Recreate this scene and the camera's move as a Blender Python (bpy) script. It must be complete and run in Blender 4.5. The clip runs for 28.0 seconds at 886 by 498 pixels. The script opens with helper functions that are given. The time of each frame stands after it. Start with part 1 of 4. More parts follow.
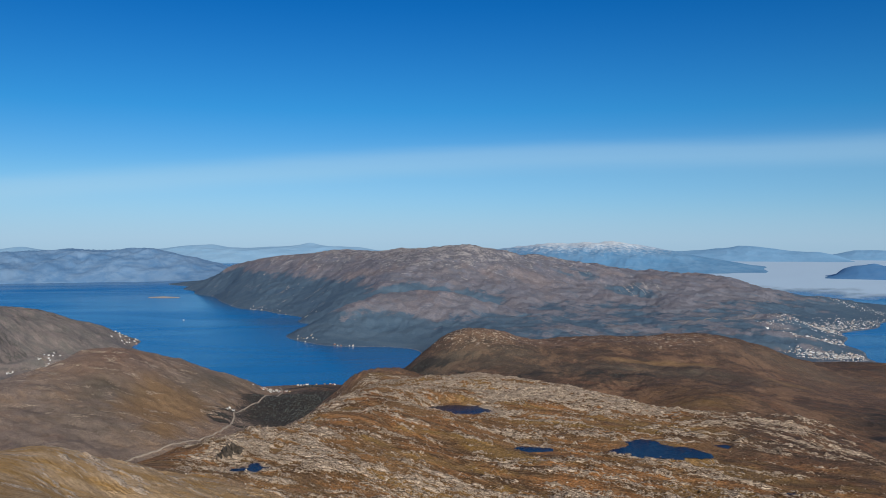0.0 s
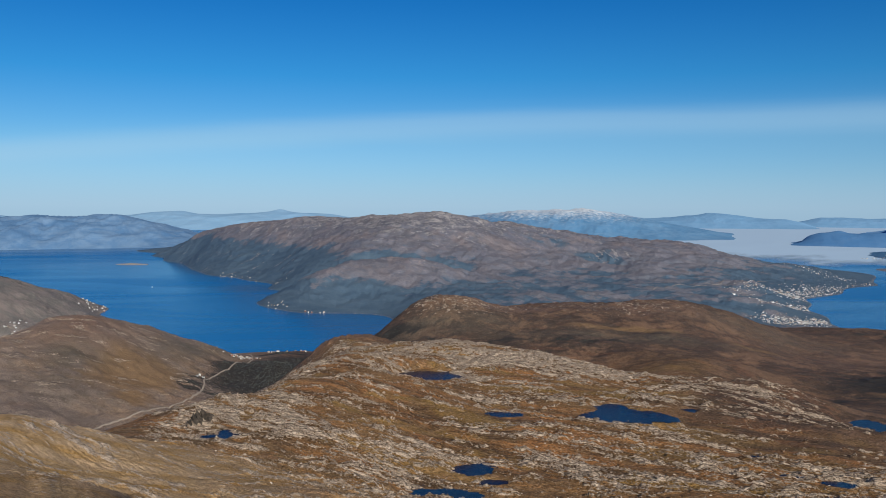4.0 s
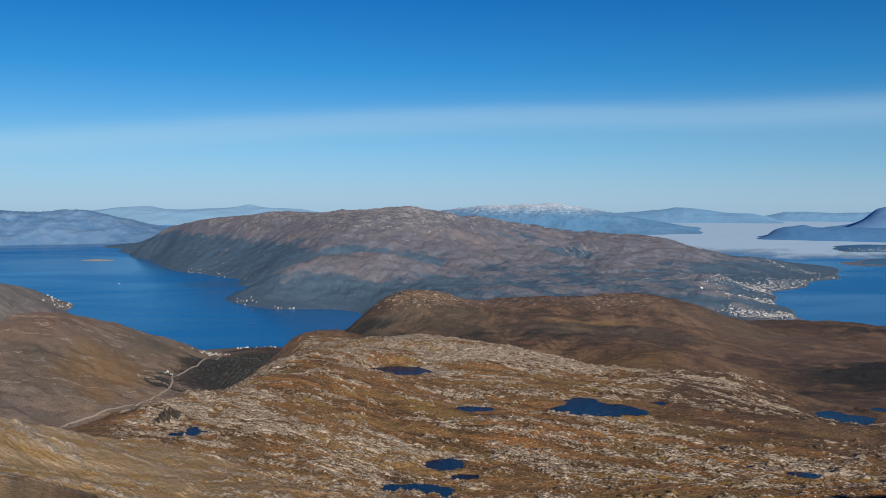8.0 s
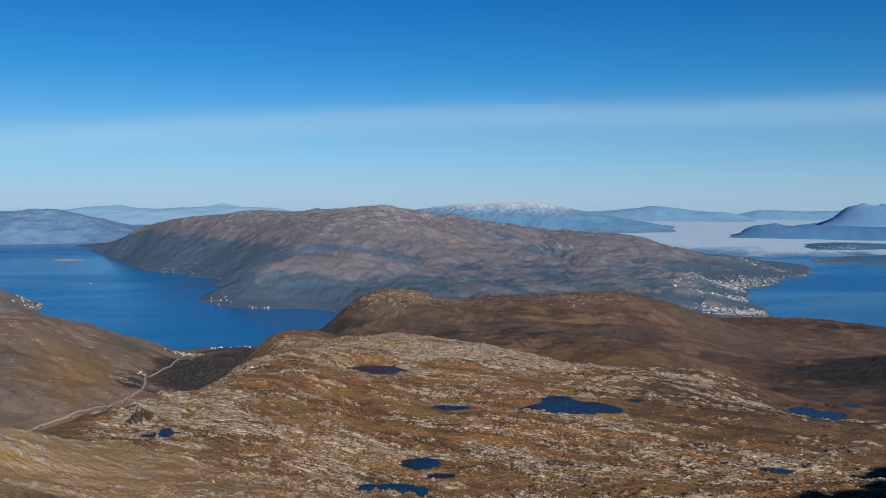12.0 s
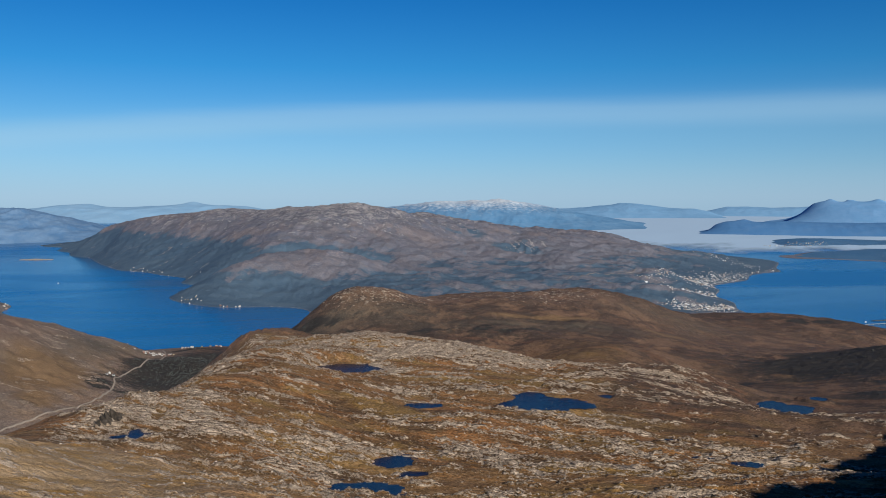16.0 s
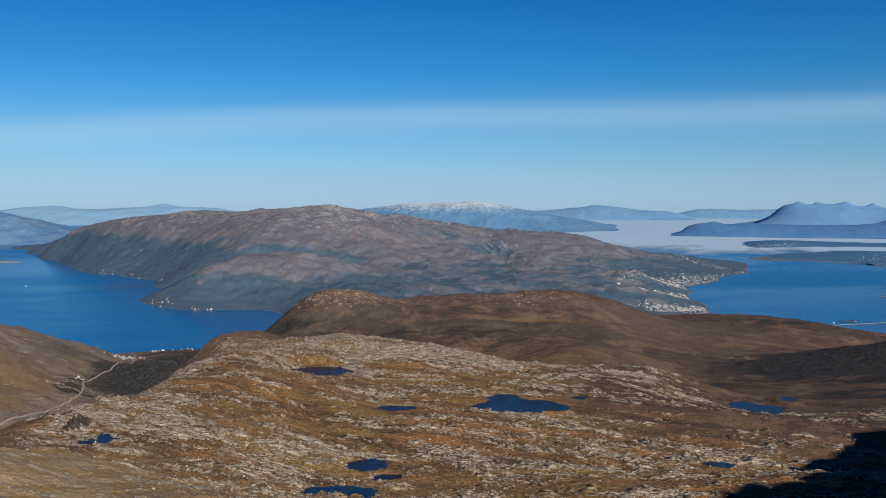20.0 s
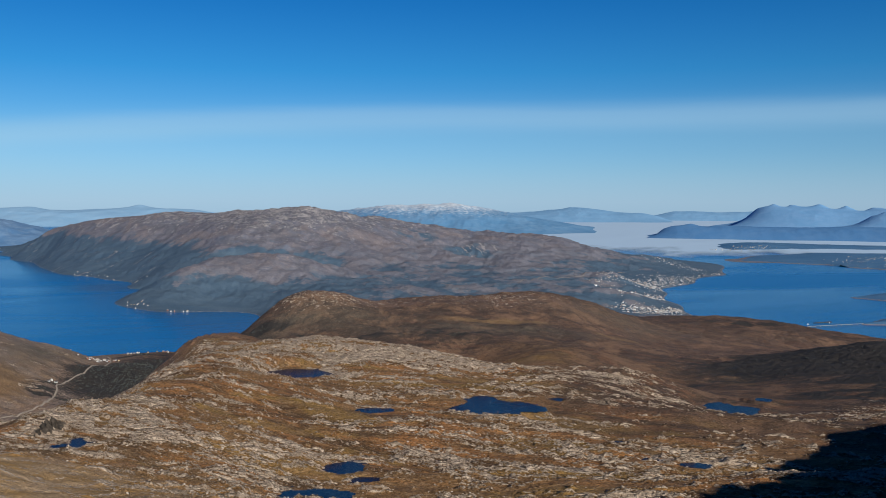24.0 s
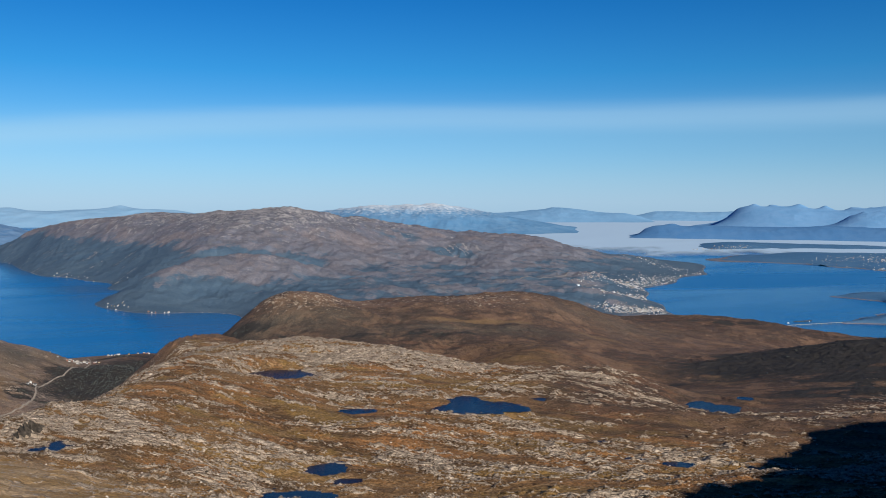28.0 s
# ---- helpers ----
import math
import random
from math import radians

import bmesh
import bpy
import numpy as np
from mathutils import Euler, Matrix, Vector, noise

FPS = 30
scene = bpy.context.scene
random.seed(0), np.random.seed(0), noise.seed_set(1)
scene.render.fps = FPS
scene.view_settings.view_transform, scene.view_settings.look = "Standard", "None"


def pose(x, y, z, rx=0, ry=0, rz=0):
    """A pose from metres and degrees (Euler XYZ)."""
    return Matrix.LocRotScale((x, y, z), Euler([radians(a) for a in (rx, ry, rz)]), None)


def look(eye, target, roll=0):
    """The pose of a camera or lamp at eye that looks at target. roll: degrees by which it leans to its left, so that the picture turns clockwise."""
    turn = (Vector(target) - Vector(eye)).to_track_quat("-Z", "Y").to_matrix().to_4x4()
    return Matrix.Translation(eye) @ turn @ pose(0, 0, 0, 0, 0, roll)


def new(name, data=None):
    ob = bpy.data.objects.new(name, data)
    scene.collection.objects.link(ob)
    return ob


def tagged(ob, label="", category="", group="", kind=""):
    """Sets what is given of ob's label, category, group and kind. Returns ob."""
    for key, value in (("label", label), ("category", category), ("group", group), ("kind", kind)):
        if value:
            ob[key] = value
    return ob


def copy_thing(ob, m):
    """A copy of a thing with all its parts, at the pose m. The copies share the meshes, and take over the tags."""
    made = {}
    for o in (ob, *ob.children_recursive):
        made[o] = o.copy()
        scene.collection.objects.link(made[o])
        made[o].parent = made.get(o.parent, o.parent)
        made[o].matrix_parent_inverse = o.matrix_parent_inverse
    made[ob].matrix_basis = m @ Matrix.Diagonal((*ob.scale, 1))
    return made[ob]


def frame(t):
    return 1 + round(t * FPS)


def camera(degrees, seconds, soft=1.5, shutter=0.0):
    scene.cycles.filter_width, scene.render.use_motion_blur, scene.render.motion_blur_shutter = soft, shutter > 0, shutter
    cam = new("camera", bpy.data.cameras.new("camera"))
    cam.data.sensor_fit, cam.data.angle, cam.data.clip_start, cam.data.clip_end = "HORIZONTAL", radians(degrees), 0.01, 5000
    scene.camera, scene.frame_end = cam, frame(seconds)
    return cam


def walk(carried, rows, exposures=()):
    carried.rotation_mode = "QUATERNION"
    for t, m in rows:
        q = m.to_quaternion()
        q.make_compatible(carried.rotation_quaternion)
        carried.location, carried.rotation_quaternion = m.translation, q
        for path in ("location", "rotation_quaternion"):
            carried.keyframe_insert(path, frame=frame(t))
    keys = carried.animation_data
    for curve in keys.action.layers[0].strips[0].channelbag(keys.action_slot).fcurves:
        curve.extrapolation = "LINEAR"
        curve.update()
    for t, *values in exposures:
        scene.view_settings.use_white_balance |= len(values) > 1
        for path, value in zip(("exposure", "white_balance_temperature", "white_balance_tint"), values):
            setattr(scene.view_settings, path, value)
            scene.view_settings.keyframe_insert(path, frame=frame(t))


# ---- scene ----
# A flown camera high over a fell landscape. The land stands at one tenth of its
# natural size, so that the 40 km to the horizon lie within reach of the camera.
cam = camera(54.0, 28.0, soft=0.9)
EYE = Vector((0.0, 0.0, 95.0))
DRIFT = Vector((0.0036, 0.1044, -0.0143))  # metres a second
TURNS = [  # seconds, yaw, pitch, roll
    (0.0, 6.86, -0.63, -0.17),
    (0.5, 6.61, -1.07, -0.22),
    (1.0, 6.36, -1.45, -0.23),
    (1.5, 6.13, -1.69, -0.19),
    (2.0, 5.88, -1.93, -0.22),
    (2.5, 5.66, -2.15, -0.19),
    (3.0, 5.41, -2.35, -0.17),
    (3.5, 5.18, -2.58, -0.23),
    (5.5, 4.19, -3.19, -0.26),
    (6.0, 3.94, -3.18, -0.24),
    (6.5, 3.69, -3.16, -0.22),
    (7.0, 3.43, -3.15, -0.21),
    (7.5, 3.22, -3.14, -0.20),
    (8.0, 2.99, -3.14, -0.20),
    (8.5, 2.76, -3.14, -0.19),
    (9.0, 2.54, -3.14, -0.17),
    (9.5, 2.33, -3.16, -0.16),
    (10.0, 2.11, -3.17, -0.16),
    (10.5, 1.92, -3.18, -0.18),
    (11.0, 1.73, -3.19, -0.19),
    (11.5, 1.57, -3.24, -0.19),
    (12.0, 1.37, -3.21, -0.15),
    (12.5, 1.15, -3.20, -0.13),
    (14.5, 0.22, -3.26, -0.01),
    (15.0, 0.00, -3.30, 0.00),
    (15.5, -0.22, -3.35, -0.02),
    (16.0, -0.45, -3.37, 0.03),
    (16.5, -0.68, -3.40, 0.07),
    (17.0, -0.93, -3.40, 0.05),
    (17.5, -1.14, -3.42, 0.07),
    (18.0, -1.36, -3.44, 0.07),
    (18.5, -1.58, -3.42, 0.05),
    (19.0, -1.80, -3.36, 0.00),
    (19.5, -1.99, -3.30, -0.00),
    (20.0, -2.20, -3.23, -0.03),
    (20.5, -2.40, -3.19, -0.08),
    (21.0, -2.60, -3.18, -0.08),
    (21.5, -2.78, -3.17, -0.12),
    (23.5, -3.49, -3.12, -0.15),
    (24.0, -3.65, -3.11, -0.16),
    (24.5, -3.80, -3.11, -0.16),
    (25.0, -3.96, -3.11, -0.15),
    (25.5, -4.11, -3.11, -0.15),
    (26.0, -4.26, -3.13, -0.12),
    (26.5, -4.39, -3.13, -0.14),
    (27.0, -4.55, -3.15, -0.14),
    (27.5, -4.68, -3.14, -0.11),
    (28.0, -4.79, -3.09, -0.09),
]
walk(cam, [(t, Matrix.Translation(EYE + DRIFT * (t - 15.0)) @ pose(0, 0, 0, 0, 0, yaw) @ pose(0, 0, 0, pitch) @ pose(0, 0, 0, 0, roll) @ pose(0, 0, 0, 90))
           for t, yaw, pitch, roll in TURNS],
     [(0.0, 0.0), (5.0, -0.03), (25.0, -0.02), (26.0, 0.04), (28.0, 0.13)])

# ---- light ----
SUN_BEARING, SUN_HEIGHT = 155.0, 25.0  # degrees clockwise from straight ahead, and up
sun_dir = Vector((math.sin(radians(SUN_BEARING)) * math.cos(radians(SUN_HEIGHT)), math.cos(radians(SUN_BEARING)) * math.cos(radians(SUN_HEIGHT)), math.sin(radians(SUN_HEIGHT))))
sun = new("sun", bpy.data.lights.new("sun", "SUN"))
sun.data.energy, sun.data.angle, sun.data.color = 5.0, radians(0.5), (1.0, 0.92, 0.79)
sun.matrix_world = look(sun_dir * 50 + EYE, EYE)


class Nodes:
    """Short-hand for node trees."""

    def __init__(self, tree):
        self.tree = tree
        tree.nodes.clear()

    def node(self, kind):
        return self.tree.nodes.new(kind)

    def link(self, a, b):
        self.tree.links.new(a, b)

    def put(self, socket, value):
        if isinstance(value, bpy.types.NodeSocket):
            self.link(value, socket)
        else:
            socket.default_value = value

    def math(self, how, a, b=0.0, clamp=False):
        n = self.node("ShaderNodeMath")
        n.operation, n.use_clamp = how, clamp
        self.put(n.inputs[0], a), self.put(n.inputs[1], b)
        return n.outputs[0]

    def mix(self, fac, a, b, how="MIX"):
        n = self.node("ShaderNodeMix")
        n.data_type, n.blend_type = "RGBA", how
        self.put(n.inputs[0], fac), self.put(n.inputs[6], a), self.put(n.inputs[7], b)
        return n.outputs[2]

    def step(self, value, lo, hi, to_lo=0.0, to_hi=1.0):
        n = self.node("ShaderNodeMapRange")
        n.interpolation_type = "SMOOTHSTEP"
        self.put(n.inputs[0], value)
        for i, v in enumerate((lo, hi, to_lo, to_hi)):
            n.inputs[i + 1].default_value = v
        return n.outputs[0]

    def where(self, scale=(1, 1, 1), turn=0.0):
        a, b = self.node("ShaderNodeMapping"), self.node("ShaderNodeMapping")
        a.inputs["Rotation"].default_value, b.inputs["Scale"].default_value = (0, 0, radians(turn)), scale
        self.link(self.node("ShaderNodeTexCoord").outputs["Object"], a.inputs["Vector"])
        self.link(a.outputs[0], b.inputs["Vector"])
        return b.outputs[0]

    def noise(self, vector, scale, detail=6.0, rough=0.6, warp=0.0):
        n = self.node("ShaderNodeTexNoise")
        self.link(vector, n.inputs["Vector"])
        for key, value in (("Scale", scale), ("Detail", detail), ("Roughness", rough), ("Distortion", warp)):
            n.inputs[key].default_value = value
        return n.outputs["Fac"]

    def attribute(self, name):
        n = self.node("ShaderNodeAttribute")
        n.attribute_name = name
        return n.outputs["Fac"]


def material(name):
    m = bpy.data.materials.new(name)
    m.use_nodes = True
    n = Nodes(m.node_tree)
    bsdf, out = n.node("ShaderNodeBsdfPrincipled"), n.node("ShaderNodeOutputMaterial")
    n.link(bsdf.outputs[0], out.inputs[0])
    return m, n, bsdf


def rgb(r, g, b):
    return (r, g, b, 1.0)


# sky: a clear autumn sky, with one long thin veil of cloud low over the horizon
world = bpy.data.worlds.new("world")
scene.world = world
world.use_nodes = True
w = Nodes(world.node_tree)
sky = w.node("ShaderNodeTexSky")
sky.sky_type, sky.sun_disc, sky.sun_elevation, sky.sun_rotation = "NISHITA", False, radians(SUN_HEIGHT), radians(SUN_BEARING)
sky.altitude, sky.air_density, sky.dust_density, sky.ozone_density = 900.0, 1.0, 0.1, 4.0
direction = w.node("ShaderNodeTexCoord").outputs["Generated"]
split = w.node("ShaderNodeSeparateXYZ")
w.link(direction, split.inputs[0])
height, side = split.outputs[2], split.outputs[0]
stretch = w.node("ShaderNodeMapping")
stretch.inputs["Scale"].default_value = (1.5, 1.5, 22.0)
w.link(direction, stretch.inputs[0])
wisps = w.noise(stretch.outputs[0], 1.6, 5.0, 0.55, 0.4)
away = w.math("MAXIMUM", w.math("SUBTRACT", 0.15, side), 0.0)
middle = w.math("SUBTRACT", 0.0985, w.math("MULTIPLY", w.math("MULTIPLY", away, away), 0.092))
over = w.math("SUBTRACT", w.math("ADD", height, w.math("MULTIPLY", w.math("SUBTRACT", wisps, 0.5), 0.012)), middle)
streak = w.math("MULTIPLY", w.step(over, -0.026, -0.004), w.step(over, 0.018, 0.000))
haze = w.math("MULTIPLY", w.step(over, -0.070, -0.010), w.step(over, 0.030, -0.010))
band = w.math("ADD", w.math("MULTIPLY", streak, 0.75), w.math("MULTIPLY", haze, 0.45))
deep = w.node("ShaderNodeValToRGB")  # the camera's strong blues: the clear air deepens with height
w.link(w.math("MULTIPLY", height, 1.0, True), deep.inputs[0])
for i, (at, tone) in enumerate(((0.0, rgb(0.45, 0.64, 1.01)), (1.0, rgb(0.012, 0.14, 0.34)), (0.075, rgb(0.33, 0.61, 0.84)), (0.035, rgb(0.39, 0.63, 0.92)), (0.145, rgb(0.125, 0.54, 0.82)), (0.26, rgb(0.028, 0.41, 0.77)), (0.5, rgb(0.015, 0.20, 0.46)))):
    stop = deep.color_ramp.elements[i] if i < 2 else deep.color_ramp.elements.new(at)
    stop.position, stop.color = at, tone
clear = w.mix(1.0, sky.outputs[0], deep.outputs[0], "MULTIPLY")
veiled = w.mix(w.math("MULTIPLY", band, 0.30), clear, rgb(4.4, 6.4, 7.8))
hazy = w.mix(w.step(height, -0.01, 0.075, 0.55, 0.0), veiled, rgb(3.3, 5.2, 7.1))
back = w.node("ShaderNodeBackground")
w.link(hazy, back.inputs[0])
back.inputs[1].default_value = 0.10
w.link(back.outputs[0], w.node("ShaderNodeOutputWorld").inputs[0])

# ---- materials ----
def land_material(name, heath, moor, rock, forest, size, speck=(rgb(0.030, 0.019, 0.011), 0.64), relief=1.0):
    """Moor and rock: heath colours in patches, bare jointed rock and scrub where the land's own masks put them."""
    m, n, bsdf = material(name)
    p = n.where((1.0, 1.0, 1.0))
    streaks = n.where((0.28, 1.45, 1.0), 20.0)
    big, mid, fine = n.noise(p, 0.03 / size, 4.0, 0.6), n.noise(streaks, 0.16 / size, 6.0, 0.65, 0.6), n.noise(streaks, 1.3 / size, 8.0, 0.7)
    grit = n.noise(p, 4.5 / size, 3.0, 0.6)
    tuft = n.noise(n.where((0.75, 1.1, 1.0), 20.0), 2.4 / size, 5.0, 0.7)
    drifts = n.noise(n.where((0.45, 1.25, 1.0), 20.0), 0.075 / size, 5.0, 0.62, 0.4)
    slant = n.noise(n.where((0.18, 1.3, 1.0), -33.0), 0.22 / size, 6.0, 0.62, 0.3)
    a = n.mix(n.step(mid, 0.40, 0.58), heath[0], heath[1])
    a = n.mix(n.math("MULTIPLY", n.step(big, 0.42, 0.58), 0.75), a, heath[2])
    a = n.mix(n.math("MULTIPLY", n.step(drifts, 0.52, 0.64), 0.75), a, heath[4])
    a = n.mix(n.math("MULTIPLY", n.step(fine, 0.48, 0.62), 0.65), a, heath[3])
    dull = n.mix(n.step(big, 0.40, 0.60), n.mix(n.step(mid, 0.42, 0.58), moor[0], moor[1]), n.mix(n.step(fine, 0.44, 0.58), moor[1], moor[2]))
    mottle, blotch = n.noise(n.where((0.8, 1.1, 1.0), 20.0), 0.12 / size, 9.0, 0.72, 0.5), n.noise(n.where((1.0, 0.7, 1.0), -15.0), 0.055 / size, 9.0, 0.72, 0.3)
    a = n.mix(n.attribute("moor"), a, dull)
    worn = n.mix(n.step(mid, 0.36, 0.62), n.mix(n.step(fine, 0.38, 0.62), rgb(0.420, 0.330, 0.275), rgb(0.270, 0.222, 0.196)), n.mix(n.step(big, 0.42, 0.58), rgb(0.410, 0.295, 0.215), rgb(0.340, 0.270, 0.232)))
    a = n.mix(n.attribute("worn"), a, worn)
    heathery = n.math("MULTIPLY", n.attribute("moor"), n.math("SUBTRACT", 1.0, n.math("MULTIPLY", n.attribute("worn"), 0.6)))
    a = n.mix(n.math("MULTIPLY", heathery, n.step(mottle, 0.44, 0.54, 0.8, 0.0)), a, moor[3])
    a = n.mix(n.math("MULTIPLY", heathery, n.step(blotch, 0.50, 0.60, 0.0, 0.8)), a, moor[4])
    a = n.mix(n.math("MULTIPLY", n.attribute("rust"), n.step(tuft, 0.30, 0.55, 0.5, 0.95)), a, n.mix(n.step(mid, 0.4, 0.6), rgb(0.310, 0.190, 0.138), rgb(0.225, 0.155, 0.130)))
    meadow = n.math("ADD", n.attribute("meadow"), n.math("MULTIPLY", n.math("SUBTRACT", drifts, 0.5), 1.2))
    a = n.mix(n.step(meadow, 0.30, 0.75, 0.0, 0.9), a, n.mix(n.step(fine, 0.36, 0.64), rgb(0.390, 0.245, 0.128), rgb(0.300, 0.192, 0.104)))
    a = n.mix(n.math("MULTIPLY", n.attribute("herb"), n.step(drifts, 0.36, 0.62, 0.55, 0.95)), a, n.mix(n.step(fine, 0.40, 0.60), rgb(0.130, 0.124, 0.102), rgb(0.180, 0.155, 0.122)))
    # haze over the headland, mixed into its colour as grey
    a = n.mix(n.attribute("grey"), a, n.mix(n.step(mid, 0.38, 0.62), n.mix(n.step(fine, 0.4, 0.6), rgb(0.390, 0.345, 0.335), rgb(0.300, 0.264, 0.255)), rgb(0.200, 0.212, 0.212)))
    grass = n.mix(n.step(slant, 0.40, 0.60), n.mix(n.step(fine, 0.38, 0.62), rgb(0.74, 0.545, 0.345), rgb(0.58, 0.405, 0.240)), n.mix(n.step(mid, 0.40, 0.60), rgb(0.56, 0.335, 0.105), rgb(0.50, 0.335, 0.170)))
    a = n.mix(n.math("MULTIPLY", n.attribute("olive"), 0.9), a, grass)
    soft = n.math("SUBTRACT", 1.0, n.math("MULTIPLY", n.attribute("olive"), 0.65))
    a = n.mix(n.math("MULTIPLY", n.step(tuft, 0.38, 0.58, speck[1], 0.0), soft), a, speck[0])
    a = n.mix(n.math("MULTIPLY", n.step(grit, 0.60, 0.72, 0.0, 0.45), soft), a, rock[1])
    wood = n.math("ADD", n.attribute("forest"), n.math("ADD", n.math("MULTIPLY", n.math("SUBTRACT", fine, 0.5), 1.1), n.math("MULTIPLY", n.math("SUBTRACT", mid, 0.5), 0.7)))
    green = n.mix(n.step(n.math("ADD", n.math("MULTIPLY", mid, 0.5), n.math("MULTIPLY", tuft, 0.5)), 0.38, 0.62), forest[0], forest[1])
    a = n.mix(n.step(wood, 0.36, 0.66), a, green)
    block, joint = n.node("ShaderNodeTexVoronoi"), n.node("ShaderNodeTexVoronoi")
    joint.feature = "DISTANCE_TO_EDGE"
    blocky = n.where((0.22, 1.3, 1.0), 20.0)
    for v in (block, joint):
        n.link(blocky, v.inputs["Vector"])
        v.inputs["Scale"].default_value = 1.15 / size
    tone = n.node("ShaderNodeSeparateColor")
    n.link(block.outputs["Color"], tone.inputs[0])
    stone = n.mix(n.step(fine, 0.35, 0.7), rock[0], rock[1])
    stone = n.mix(n.step(tone.outputs[0], 0.0, 1.0, 0.28, 0.0), stone, rock[2])
    stone = n.mix(n.step(tuft, 0.36, 0.52, 0.8, 0.0), stone, rock[2])
    stone = n.mix(n.math("MULTIPLY", n.step(joint.outputs["Distance"], 0.01, 0.09, 0.45, 0.0), soft), stone, rock[2])
    crumble = n.math("ADD", n.math("MULTIPLY", n.math("SUBTRACT", fine, 0.5), 2.2), n.math("MULTIPLY", n.math("SUBTRACT", tuft, 0.5), 1.5))
    bare = n.math("ADD", n.attribute("rock"), n.math("MULTIPLY", crumble, n.step(n.attribute("rock"), 0.0, 0.4)))
    a = n.mix(n.step(bare, 0.40, 0.54), a, stone)
    n.link(a, bsdf.inputs["Base Color"])
    bsdf.inputs["Roughness"].default_value, bsdf.inputs["Specular IOR Level"].default_value = 0.85, 0.15
    bump = n.node("ShaderNodeBump")
    bump.inputs["Strength"].default_value, bump.inputs["Distance"].default_value = relief, 0.55 * size
    ledge = n.math("MULTIPLY", n.step(joint.outputs["Distance"], 0.0, 0.2), n.math("MULTIPLY", n.step(bare, 0.40, 0.54, 0.0, 0.55), n.math("SUBTRACT", 1.0, n.attribute("olive"))))
    n.link(n.math("ADD", ledge, n.math("ADD", n.math("ADD", fine, tuft), n.math("MULTIPLY", grit, 0.4))), bump.inputs["Height"])
    n.link(bump.outputs[0], bsdf.inputs["Normal"])
    return m


def water_material(name, colour, scale, strength, far=False):
    m, n, bsdf = material(name)
    p = n.where((1.0, 2.2, 1.0), 25.0)
    drift = n.noise(n.where((0.4, 1.0, 1.0), -20.0), 0.004, 4.0, 0.55, 0.8)
    n.link(n.mix(n.step(drift, 0.40, 0.62), colour, tuple(c * 1.35 for c in colour[:3]) + (1.0,)), bsdf.inputs["Base Color"])
    n.link(n.step(drift, 0.35, 0.7, 0.16, 0.3), bsdf.inputs["Roughness"])
    bsdf.inputs["IOR"].default_value, bsdf.inputs["Specular IOR Level"].default_value = 1.33, 0.3
    bump = n.node("ShaderNodeBump")
    bump.inputs["Strength"].default_value, bump.inputs["Distance"].default_value = strength, 0.2
    n.link(n.noise(p, scale, 4.0, 0.6), bump.inputs["Height"])
    n.link(bump.outputs[0], bsdf.inputs["Normal"])
    return m


HEATH_NEAR = (rgb(0.435, 0.206, 0.080), rgb(0.125, 0.072, 0.039), rgb(0.340, 0.196, 0.088), rgb(0.48, 0.325, 0.190), rgb(0.370, 0.230, 0.076))
MOOR_NEAR = (rgb(0.172, 0.098, 0.072), rgb(0.090, 0.066, 0.058), rgb(0.235, 0.140, 0.092), rgb(0.074, 0.058, 0.052), rgb(0.330, 0.200, 0.128))
ROCK_NEAR = (rgb(0.50, 0.385, 0.285), rgb(0.82, 0.69, 0.56), rgb(0.125, 0.092, 0.068))
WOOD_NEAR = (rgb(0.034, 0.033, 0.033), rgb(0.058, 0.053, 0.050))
mat_ground = land_material("heath_and_rock", HEATH_NEAR, MOOR_NEAR, ROCK_NEAR, WOOD_NEAR, 1.0)
# land across the water: air haze is painted into these base colours as blue
HEATH_HAZED = (rgb(0.220, 0.222, 0.260), rgb(0.170, 0.200, 0.255), rgb(0.205, 0.210, 0.255), rgb(0.250, 0.245, 0.275), rgb(0.200, 0.200, 0.215))
MOOR_HAZED = (rgb(0.240, 0.217, 0.250), rgb(0.160, 0.180, 0.238), rgb(0.296, 0.260, 0.278), rgb(0.150, 0.152, 0.180), rgb(0.265, 0.226, 0.232))
ROCK_HAZED = (rgb(0.36, 0.345, 0.36), rgb(0.56, 0.53, 0.53), rgb(0.20, 0.205, 0.235))
WOOD_HAZED = (rgb(0.062, 0.114, 0.182), rgb(0.100, 0.156, 0.218))
mat_massif = land_material("haze_tinted_heath_and_rock", HEATH_HAZED, MOOR_HAZED, ROCK_HAZED, WOOD_HAZED, 2.6, (rgb(0.088, 0.108, 0.150), 0.58), 0.85)
# the islands' woods carry still more painted blue haze
mat_island = land_material("haze_tinted_wooded_shore", HEATH_HAZED, MOOR_HAZED, ROCK_HAZED, (rgb(0.055, 0.165, 0.320), rgb(0.090, 0.200, 0.345)), 5.0, (rgb(0.105, 0.120, 0.150), 0.3), 0.5)
mat_sea = water_material("fjord_water", rgb(0.0010, 0.098, 0.285), 0.12, 0.8)
mat_lake = water_material("lake_water", rgb(0.001, 0.010, 0.036), 2.0, 0.4)


